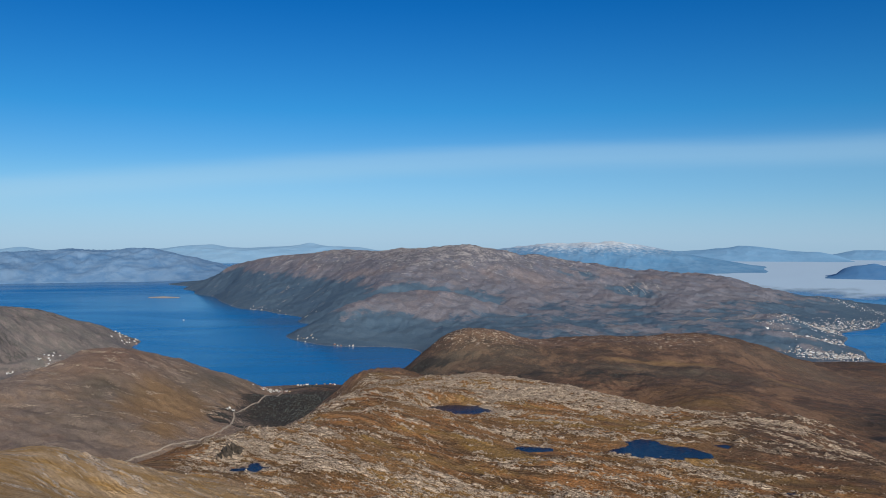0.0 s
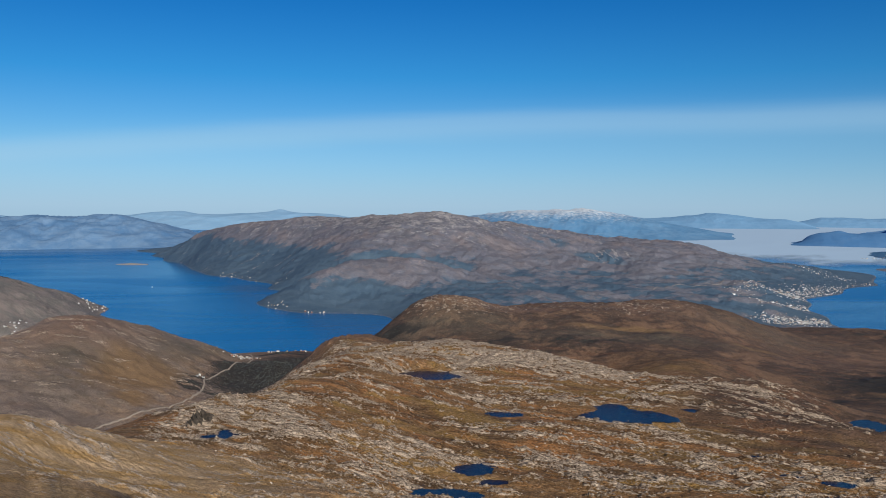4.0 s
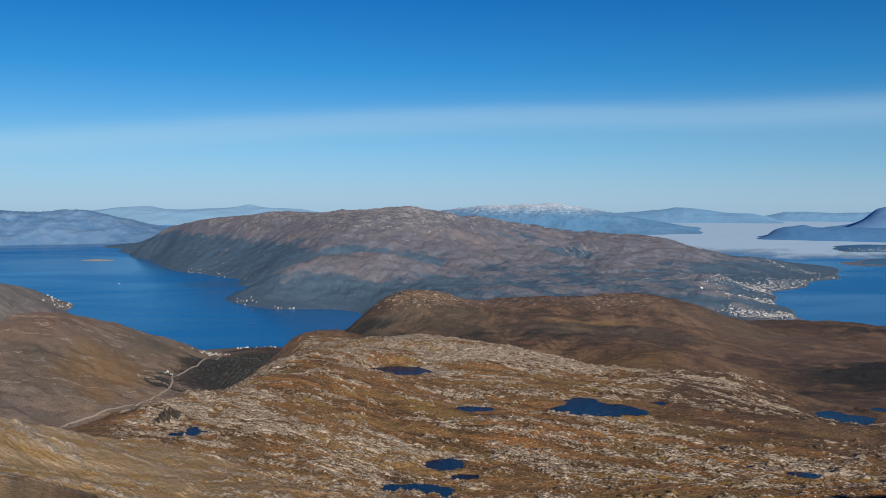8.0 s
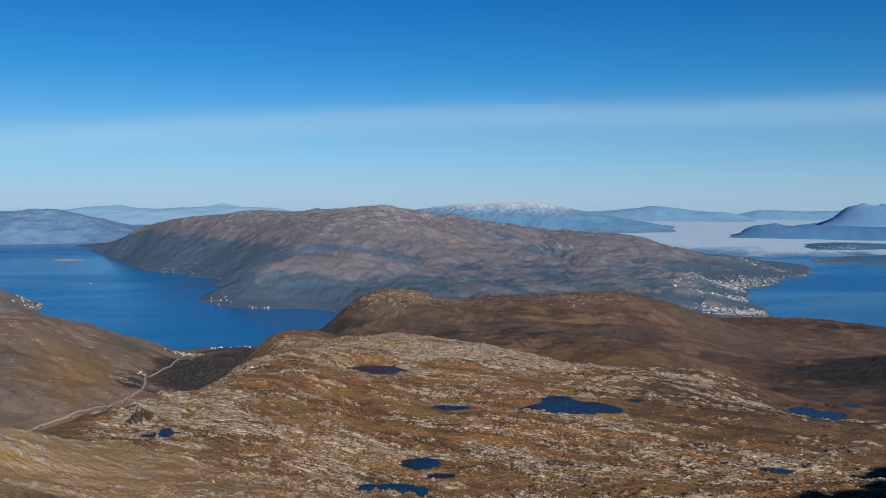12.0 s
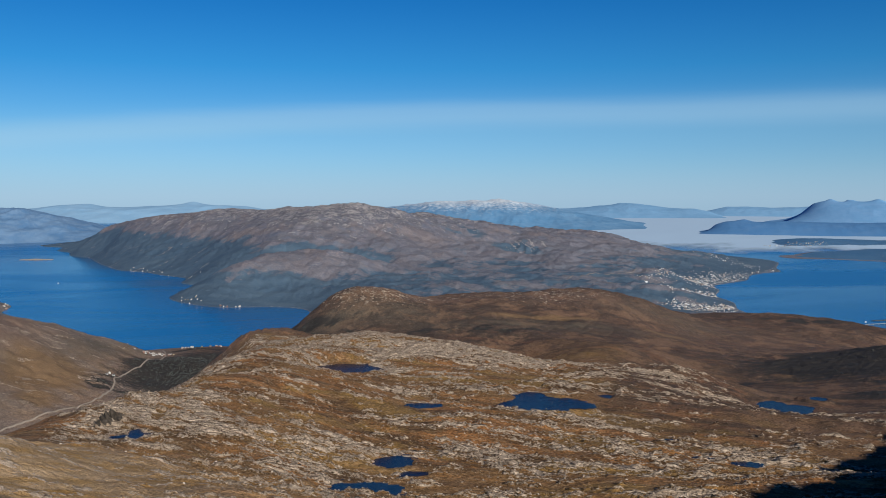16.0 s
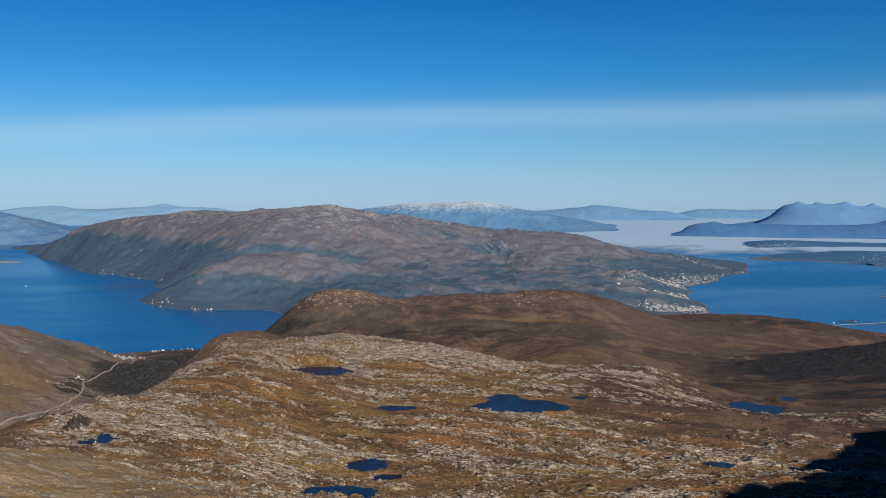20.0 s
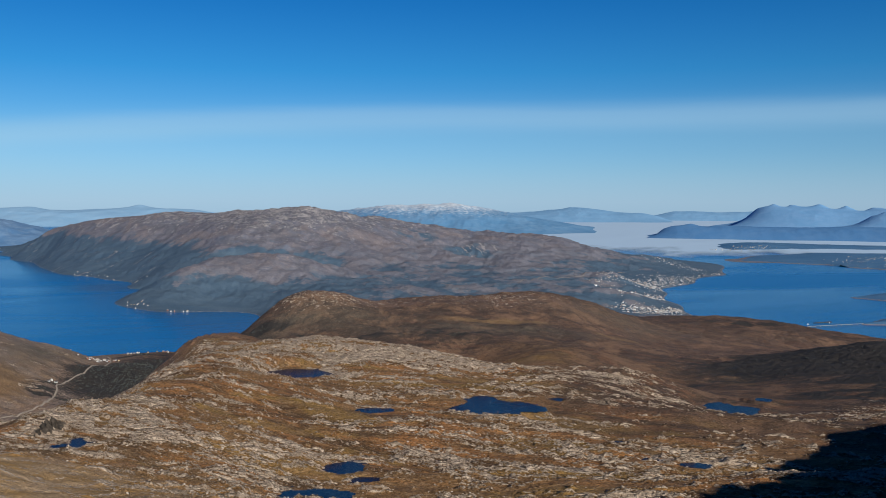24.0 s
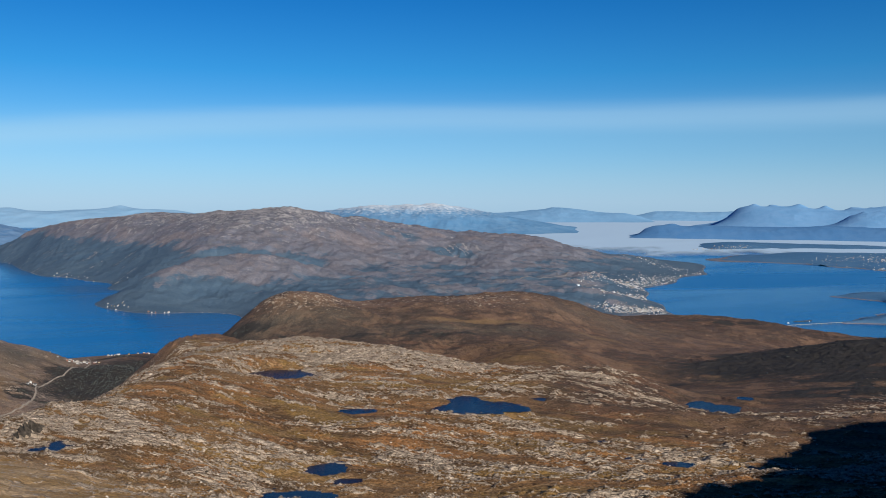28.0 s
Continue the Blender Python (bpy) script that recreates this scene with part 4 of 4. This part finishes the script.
def joined(name, base_v, base_f, places, mats, which=None):
    """Many small copies of one shape as one mesh: places are (x, y, z, sx, sy, sz, turn) rows; which: material index of each face."""
    p, v, f = np.array(places, float), np.array(base_v, float), np.array(base_f)
    c, s = np.cos(p[:, 6])[:, None], np.sin(p[:, 6])[:, None]
    lx, ly, lz = v[None, :, 0] * p[:, 3:4], v[None, :, 1] * p[:, 4:5], v[None, :, 2] * p[:, 5:6]
    co = np.stack([p[:, 0:1] + lx * c - ly * s, p[:, 1:2] + lx * s + ly * c, p[:, 2:3] + lz], -1).reshape(-1, 3)
    faces = (f[None] + (np.arange(len(p)) * len(v))[:, None, None]).reshape(-1, f.shape[1])
    me = bpy.data.meshes.new(name)
    me.vertices.add(len(co)), me.loops.add(faces.size), me.polygons.add(len(faces))
    me.vertices.foreach_set("co", co.astype(np.float32).ravel())
    me.loops.foreach_set("vertex_index", faces.ravel().astype(np.int32))
    me.polygons.foreach_set("loop_start", np.arange(0, faces.size, f.shape[1], dtype=np.int32))
    for m in mats:
        me.materials.append(m)
    if which is not None:
        me.polygons.foreach_set("material_index", np.tile(np.array(which, np.int32), len(p)))
    me.update(calc_edges=True)
    return new(name, me)


def unit_blob(seed, rough):
    """An angular lump of twenty faces."""
    bm = bmesh.new()
    bmesh.ops.create_icosphere(bm, subdivisions=1, radius=1.0)
    rnd = random.Random(seed)
    for v in bm.verts:
        v.co *= 1.0 + rnd.uniform(-rough, rough)
    bm.verts.index_update()
    out = [tuple(v.co) for v in bm.verts], [[v.index for v in f.verts] for f in bm.faces]
    bm.free()
    return out


def island_tint(name, tones, rough=0.8):
    """One of several tones for each separate lump of a mesh."""
    m, n, bsdf = material(name)
    ramp = n.node("ShaderNodeValToRGB")
    ramp.color_ramp.interpolation = "CONSTANT"
    for i, tone in enumerate(tones):
        e = ramp.color_ramp.elements[0] if i == 0 else ramp.color_ramp.elements.new(i / len(tones))
        e.position, e.color = i / len(tones), tone
    ramp.color_ramp.elements.remove(ramp.color_ramp.elements[-1])
    n.link(n.node("ShaderNodeNewGeometry").outputs["Random Per Island"], ramp.inputs[0])
    n.link(ramp.outputs[0], bsdf.inputs["Base Color"])
    bsdf.inputs["Roughness"].default_value = rough
    return m


rng = np.random.RandomState(7)

# ---- stones on the plateau ----
mat_stone = island_tint("pale_lichened_stone", [rgb(0.30, 0.245, 0.195), rgb(0.42, 0.355, 0.29), rgb(0.22, 0.18, 0.145), rgb(0.48, 0.415, 0.35)], 0.9)
sa, sr = np.radians(rng.uniform(-30, 35, 60000)), np.exp(rng.uniform(np.log(105), np.log(320), 60000))
px, py = sr * np.sin(sa), sr * np.cos(sa)
pb = near_height(px, py)
pm = ground_masks(px, py, pb)
keep = rng.uniform(0, 1, len(px)) < (0.02 + 0.34 * pm[1] ** 1.5) * pm[0] * np.clip(1 - 1.1 * pm[3], 0, 1)
for _, lobes, _ in LAKES:
    keep &= lake_reach(px, py, lobes) > 1.15
px, py = px[keep][:7500], py[keep][:7500]
pz = ground_z(px, py)
size = rng.uniform(0.08, 0.20, len(px)) * np.where(rng.uniform(0, 1, len(px)) < 0.04, 1.5, 1.0)
rows = np.stack([px, py, pz + 0.2 * size, size * rng.uniform(0.8, 1.6, len(px)), size * rng.uniform(0.8, 1.4, len(px)), size * rng.uniform(0.5, 0.95, len(px)), rng.uniform(0, 6.3, len(px))], 1)
tagged(joined("stones", *unit_blob(3, 0.25), rows, [mat_stone]), "scattered pale stones on the heath", "stones", kind="stuff")

# ---- the dark crag at the plateau's edge ----
mat_crag = plain("dark_crag_rock", rgb(0.080, 0.066, 0.054), 0.95, 0.75, 1.6)
crag = tagged(new("crag"), "dark broken crag of upright slabs at the plateau edge", "crag")
crag.location = (-62.2, 163.4, 52.2)
for dx, dy, dz, wide, deep_, tall, turn, lean in ((-1.5, -2.6, 0.0, 0.8, 1.5, 1.5, 25, -24), (-0.6, -1.2, 0.5, 0.9, 1.7, 2.3, 35, -20), (0.3, 0.4, 0.8, 0.8, 1.8, 2.7, 20, -26), (1.0, 1.9, 0.9, 0.9, 1.6, 2.5, 40, -18), (1.9, 1.4, 0.9, 0.8, 1.5, 1.9, 60, -10), (2.6, 2.4, 0.8, 1.1, 1.3, 1.3, 75, -6), (-2.3, -4.6, -0.6, 0.7, 1.2, 1.0, 15, -18), (0.6, -1.6, 0.2, 0.6, 1.1, 1.3, 70, -12)):
    bm = bmesh.new()
    bmesh.ops.create_cube(bm, size=2.0)
    bmesh.ops.subdivide_edges(bm, edges=bm.edges[:], cuts=4, use_grid_fill=True)
    for v in bm.verts:
        taper = 0.95 - 0.45 * max(v.co.z, 0) ** 1.5 + 0.16 * math.floor(3.0 * noise.noise(Vector((dx, dy, v.co.z * 2.6))))
        jag = 0.5 * noise.noise(Vector((v.co.x * 1.6 + dx, v.co.y * 1.6 + dy, 3.0))) * max(v.co.z, 0)
        v.co = Vector((v.co.x * wide * taper, v.co.y * deep_ * taper, v.co.z * tall * (1 + jag))) + Vector(noise.noise_vector(Vector((v.co.x + dx, v.co.y + dy, v.co.z)) * 2.4)) * 0.42
    bmesh.ops.transform(bm, matrix=Matrix.Scale(0.66, 4) @ pose(dx, dy, dz, lean * 0.4, lean, turn), verts=bm.verts)
    part("slab", bm, mat_crag, crag)

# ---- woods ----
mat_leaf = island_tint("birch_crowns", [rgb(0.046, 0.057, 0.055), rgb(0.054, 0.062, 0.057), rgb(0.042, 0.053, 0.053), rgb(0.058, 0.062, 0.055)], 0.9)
wx, wy = rng.uniform(-230, 250, 90000), rng.uniform(290, 620, 90000)
wb = near_height(wx, wy)
wm = ground_masks(wx, wy, wb)
thin = np.where(wx > 60, 0.03, 1.0)
keep = (rng.uniform(0, 1, len(wx)) < thin * np.clip(wm[2] * 2.2 - 1.2, 0, 1)) & (wb > 1.0)
wx, wy = wx[keep][:20000], wy[keep][:20000]
size = rng.uniform(0.14, 0.32, len(wx))
rows = np.stack([wx, wy, ground_z(wx, wy) + 0.45 * size, size, size, size * rng.uniform(0.9, 1.5, len(wx)), rng.uniform(0, 6.3, len(wx))], 1)
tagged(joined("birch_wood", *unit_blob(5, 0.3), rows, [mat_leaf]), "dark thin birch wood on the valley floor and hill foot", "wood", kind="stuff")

# ---- road ----
mat_road = plain("pale_gravel_road", rgb(0.36, 0.31, 0.26), 0.9, 0.25, 1.5)
TRACK = [(125, 831), (150, 862), (176, 879), (203, 893), (252, 992), (292, 1038)]
ROAD = [(-154, 296), (-153, 306), (-149, 328), (-145, 346), (-143, 362), (-144, 380), (-147, 395), (-150, 401), (-150, 415), (-149, 437), (-152, 470), (-155, 495), (-162, 517), (-168, 530)]
way = np.array(ROAD, float)
leg = np.concatenate([[0], np.cumsum(np.hypot(*np.diff(way, axis=0).T))])
s = np.arange(0, leg[-1], 1.0)
rx, ry = np.interp(s, leg, way[:, 0]), np.interp(s, leg, way[:, 1])
soften = np.ones(7) / 7
rx, ry = np.convolve(np.pad(rx, 3, "edge"), soften, "valid"), np.convolve(np.pad(ry, 3, "edge"), soften, "valid")
nx, ny = -np.gradient(ry), np.gradient(rx)
norm = np.hypot(nx, ny)
cross = np.array([-1.0, -0.6, 0.6, 1.0])[:, None] * 0.42
qx, qy = rx + cross * nx / norm, ry + cross * ny / norm
qz = ground_z(qx.ravel(), qy.ravel()).reshape(qx.shape)
qz = qz.max(axis=0) + np.array([-0.3, 0.22, 0.22, -0.3])[:, None]
tagged(sheet("road", qx, qy, qz, mat_road), "narrow pale road winding through the valley to the village", "road", kind="structure")



def ribbon(name, label, line, height, wide, lift, mat):
    p = np.array(line, float)
    d = np.concatenate([[0], np.cumsum(np.hypot(*np.diff(p, axis=0).T))])
    k = np.arange(0, d[-1], 3.0)
    a, b = np.interp(k, d, p[:, 0]), np.interp(k, d, p[:, 1])
    ax, ay = -np.gradient(b), np.gradient(a)
    n = np.hypot(ax, ay)
    side = np.array([-1.0, -0.7, 0.7, 1.0])[:, None] * wide
    x, y = a + side * ax / n, b + side * ay / n
    z = height(x.ravel(), y.ravel()).reshape(x.shape).max(axis=0) + np.array([-0.4, lift, lift, -0.4])[:, None]
    return tagged(sheet(name, x, y, z, mat), label, "road", kind="structure")


ribbon("road", "pale track climbing the wooded slope above the town", TRACK, massif_height, 0.9, 0.2, plain("worn_track", rgb(0.21, 0.20, 0.21), 0.9, 0.4, 0.4))

# ---- houses ----
mat_white = plain("white_painted_boards", rgb(0.58, 0.60, 0.60), 0.6, 0.12)
mat_ochre = plain("ochre_painted_boards", rgb(0.50, 0.42, 0.27), 0.6, 0.15)
mat_red = plain("red_painted_boards", rgb(0.26, 0.13, 0.10), 0.6, 0.15)
mat_roof = plain("dark_roof_sheets", rgb(0.11, 0.10, 0.10), 0.6, 0.3)
mat_roof_pale = plain("pale_roof_sheets", rgb(0.42, 0.38, 0.35), 0.5, 0.2)
mat_pane = plain("dark_window_glass", rgb(0.04, 0.05, 0.06), 0.15, 0.1)


def box(bm, x0, x1, y0, y1, z0, z1):
    vs = [bm.verts.new((x, y, z)) for z in (z0, z1) for x, y in ((x0, y0), (x1, y0), (x1, y1), (x0, y1))]
    for f in ((3, 2, 1, 0), (4, 5, 6, 7), (0, 1, 5, 4), (1, 2, 6, 5), (2, 3, 7, 6), (3, 0, 4, 7)):
        bm.faces.new([vs[i] for i in f])


def make_house(label, wall_mat, roof_mat, long=1.2, deep=0.9, tall=0.55):
    """A small gabled timber house on a footing that reaches into the slope."""
    house = tagged(new("house"), label, "house")
    bm = bmesh.new()
    box(bm, -long / 2, long / 2, -deep / 2, deep / 2, -0.5, tall)
    for x in (-long / 2, long / 2):  # gables
        bm.faces.new([bm.verts.new(p) for p in ((x, -deep / 2, tall), (x, deep / 2, tall), (x, 0, tall + deep * 0.38))])
    part("wall", bm, wall_mat, house)
    bm = bmesh.new()
    o, e = 0.07, 0.08
    for side in (-1, 1):
        low, high = (side * (deep / 2 + o), tall - 0.04), (0.0, tall + deep * 0.38 + 0.03)
        vs = [bm.verts.new((x, y, z + t)) for t in (0, 0.05) for x, (y, z) in ((-long / 2 - e, low), (long / 2 + e, low), (long / 2 + e, high), (-long / 2 - e, high))]
        for f in ((3, 2, 1, 0), (4, 5, 6, 7), (0, 1, 5, 4), (1, 2, 6, 5), (2, 3, 7, 6), (3, 0, 4, 7)):
            bm.faces.new([vs[i] for i in f])
    part("roof", bm, roof_mat, house)
    bm = bmesh.new()
    box(bm, long * 0.15, long * 0.27, -0.06, 0.06, tall + deep * 0.2, tall + deep * 0.38 + 0.18)
    part("chimney", bm, roof_mat, house)
    for x in (-0.3, 0.0, 0.3):
        bm = bmesh.new()
        box(bm, (x - 0.09) * long, (x + 0.09) * long, -deep / 2 - 0.012, -deep / 2 + 0.01, tall * 0.35, tall * 0.75)
        part("window", bm, mat_pane, house)
    return house


KINDS = [make_house("white timber house with a dark gabled roof", mat_white, mat_roof), make_house("white timber house with a pale roof", mat_white, mat_roof_pale, 1.4, 0.9, 0.6),
         make_house("ochre timber house with a dark gabled roof", mat_ochre, mat_roof, 1.1, 0.8, 0.5), make_house("red timber barn with a pale roof", mat_red, mat_roof_pale, 1.6, 0.9, 0.6)]
unused = list(KINDS)


def village(group, spots, height, scale=1.0, seed=1):
    rnd = random.Random(seed)
    zs = height(np.array([p[0] for p in spots]), np.array([p[1] for p in spots]))
    for (x, y), z in zip(spots, zs):
        if z < 0.25:
            continue
        kind = KINDS[rnd.choices((0, 1, 2, 3), (8, 6, 1, 1))[0]]
        k = scale * rnd.uniform(0.85, 1.2)
        m = pose(x, y, z + 0.05, 0, 0, rnd.uniform(-35, 35) + rnd.choice((0, 90)))
        if kind in unused:
            unused.remove(kind)
            kind.matrix_world, made = m, kind
        else:
            made = copy_thing(kind, m)
        made.scale = (k, k, k)
        tagged(made, group=group)


def along_line(line, count, wide, seed):
    rnd = random.Random(seed)
    p = np.array(line, float)
    d = np.concatenate([[0], np.cumsum(np.hypot(*np.diff(p, axis=0).T))])
    out = []
    for i in range(count):
        t = rnd.uniform(0, d[-1])
        out.append((float(np.interp(t, d, p[:, 0])) + rnd.gauss(0, wide), float(np.interp(t, d, p[:, 1])) + rnd.gauss(0, wide)))
    return out


village("houses at the head of the fjord", along_line([(-172, 494), (-163, 499), (-158, 508)], 26, 4.0, 21), ground_z, 0.85, 31)
village("farm beside the road", [(-154.5, 405), (-152.6, 408), (-155.0, 409.5)], ground_z, 0.95, 32)
village("houses along the near shore", along_line([(-163, 545), (-150, 550), (-135, 552)], 15, 2.2, 22), ground_z, 0.75, 33)
village("houses on the headland", along_line([(-395, 770), (-378, 752), (-365, 722)], 34, 7.0, 23), ground_z, 0.95, 34)
village("houses round the small bay", along_line([(-335, 505), (-322, 495), (-318, 520), (-330, 535)], 24, 6.0, 24), ground_z, 0.8, 35)
village("houses on the wooded point", along_line([(-238, 803), (-225, 785), (-205, 768)], 12, 3.0, 25), massif_height, 0.85, 36)
village("houses under the fell", along_line([(-192, 757), (-178, 753), (-165, 750)], 15, 3.0, 26), massif_height, 1.0, 37)
village("houses by the quay under the fell", along_line([(-146, 746), (-139, 744)], 5, 1.5, 27), massif_height, 1.1, 38)
village("houses along the far shore", along_line([(-400, 1140), (-385, 1124), (-340, 1075), (-300, 1030), (-270, 985)], 26, 5.0, 28), massif_height, 0.9, 39)

# the town on the sound, and the town on the island: houses past counting
HOUSE_V = [(-0.5, -0.5, -0.6), (0.5, -0.5, -0.6), (0.5, 0.5, -0.6), (-0.5, 0.5, -0.6), (-0.5, -0.5, 0.6), (0.5, -0.5, 0.6), (0.5, 0.5, 0.6), (-0.5, 0.5, 0.6), (-0.5, 0, 1.0), (0.5, 0, 1.0), (-0.5, 0, 1.0), (0.5, 0, 1.0)]
HOUSE_F = [(0, 1, 5, 4), (1, 2, 6, 5), (2, 3, 7, 6), (3, 0, 4, 7), (4, 5, 9, 8), (6, 7, 10, 11)]
mat_town = island_tint("town_house_paint", [rgb(0.58, 0.62, 0.64), rgb(0.48, 0.49, 0.47), rgb(0.64, 0.68, 0.71), rgb(0.34, 0.31, 0.27), rgb(0.18, 0.14, 0.14), rgb(0.40, 0.45, 0.49)], 0.6)
mat_town_roof = island_tint("town_roofs", [rgb(0.30, 0.27, 0.25), rgb(0.16, 0.15, 0.15), rgb(0.42, 0.40, 0.38)], 0.6)


def town(name, label, lines, height, seed, scale):
    spots = []
    for i, (line, count, wide) in enumerate(lines):
        spots += along_line(line, count, wide, seed + i)
    p = np.array(spots)
    z = height(p[:, 0], p[:, 1])
    p, z = p[z > 0.35], z[z > 0.35]
    r = np.random.RandomState(seed)
    k = scale * r.uniform(0.8, 1.35, len(p)) * np.where(r.uniform(0, 1, len(p)) < 0.06, 2.2, 1.0)
    rows = np.stack([p[:, 0], p[:, 1], z + 0.1, k * 1.35, k * 0.95, k * 0.75, r.choice([0.6, 0.75, 2.2], len(p)) + r.normal(0, 0.12, len(p))], 1)
    return tagged(joined(name, HOUSE_V, HOUSE_F, rows, [mat_town, mat_town_roof], [0, 0, 0, 0, 1, 1]), label, "town", kind="stuff")


town("town_houses", "pale houses of a shore town below the fell", [([(212, 862), (250, 915), (300, 965)], 240, 8), ([(255, 915), (310, 970), (364, 1030), (420, 1085), (452, 1110)], 620, 15), ([(205, 775), (240, 800), (272, 850)], 210, 6), ([(205, 738), (222, 732), (240, 730), (262, 742)], 430, 7.5), ([(379, 1232), (405, 1190), (422, 1141)], 110, 12), ([(255, 880), (290, 930), (330, 990)], 260, 13)], massif_height, 201, 0.62)


def island_ground(x, y):
    hit = []
    deps = bpy.context.evaluated_depsgraph_get()
    for a, b in zip(x, y):
        ok, place, *_ = scene.ray_cast(deps, Vector((a, b, 60.0)), Vector((0, 0, -1)))
        hit.append(place.z if ok else -1.0)
    return np.array(hit)


bpy.context.view_layer.update()
town("town_houses", "pale houses and sheds on the town island", [([(604, 1290), (625, 1215), (660, 1175), (720, 1165)], 200, 7), ([(740, 1290), (820, 1230), (900, 1210)], 420, 38), ([(820, 1300), (950, 1260)], 200, 30), ([(650, 1650), (720, 1690), (760, 1700)], 130, 16)], island_ground, 211, 0.85)

town("town_houses", "thin line of pale houses on the far shore", [([(-1253, 1868), (-1027, 1910), (-850, 1916)], 80, 5), ([(-830, 1916), (-788, 1926)], 40, 3)], lambda x, y: 0.8 + 0 * x, 221, 1.1)

# ---- bridge and boats ----
mat_concrete = plain("grey_concrete", rgb(0.30, 0.29, 0.27), 0.8, 0.2)
bridge = tagged(new("bridge"), "long low concrete bridge over the sound on slender piers", "bridge")
bridge.location = (346.0, 648.0, 0.0)
turn = math.degrees(math.atan2(13, 50))
bm = bmesh.new()
box(bm, -27, 27, -0.4, 0.4, 0.5, 0.66)
bmesh.ops.rotate(bm, verts=bm.verts, matrix=Matrix.Rotation(radians(turn), 3, "Z"))
part("deck", bm, mat_concrete, bridge)
for side in (-0.43, 0.43):
    bm = bmesh.new()
    box(bm, -27, 27, side - 0.03, side + 0.03, 0.66, 0.74)
    bmesh.ops.rotate(bm, verts=bm.verts, matrix=Matrix.Rotation(radians(turn), 3, "Z"))
    part("railing", bm, mat_concrete, bridge)
for i in range(11):
    bm = bmesh.new()
    x = -25 + 5 * i
    box(bm, x - 0.14, x + 0.14, -0.3, 0.3, -1.5, 0.51)
    bmesh.ops.rotate(bm, verts=bm.verts, matrix=Matrix.Rotation(radians(turn), 3, "Z"))
    part("pier", bm, mat_concrete, bridge)

mat_hull = plain("white_hull_paint", rgb(0.80, 0.80, 0.80), 0.4, 0.08)


def boat(label, x, y, long, turn):
    b = tagged(new("boat"), label, "boat", "boats on the fjord")
    b.matrix_world = pose(x, y, 0, 0, 0, turn)
    bm = bmesh.new()
    outline = [(-0.5, 0.11), (0.25, 0.13), (0.5, 0.0), (0.25, -0.13), (-0.5, -0.11)]
    lower, upper = [bm.verts.new((p * long, q * long * 0.7, -0.06 * long)) for p, q in outline], [bm.verts.new((p * long, q * long, 0.10 * long)) for p, q in outline]
    bm.faces.new(lower), bm.faces.new(upper)
    for i in range(5):
        bm.faces.new((lower[i], lower[(i + 1) % 5], upper[(i + 1) % 5], upper[i]))
    part("hull", bm, mat_hull, b)
    bm = bmesh.new()
    box(bm, -0.3 * long, 0.1 * long, -0.08 * long, 0.08 * long, 0.09 * long, 0.22 * long)
    part("cabin", bm, mat_hull, b)


boat("small white boat under way on the fjord", -422, 970, 2.6, 160)
boat("small white motor boat lying in the sound", 328, 657, 2.4, 20)
boat("small white motor boat lying off the spit", 349, 664, 2.2, 70)
for kind in unused:
    for o in (*kind.children_recursive, kind):
        bpy.data.objects.remove(o)
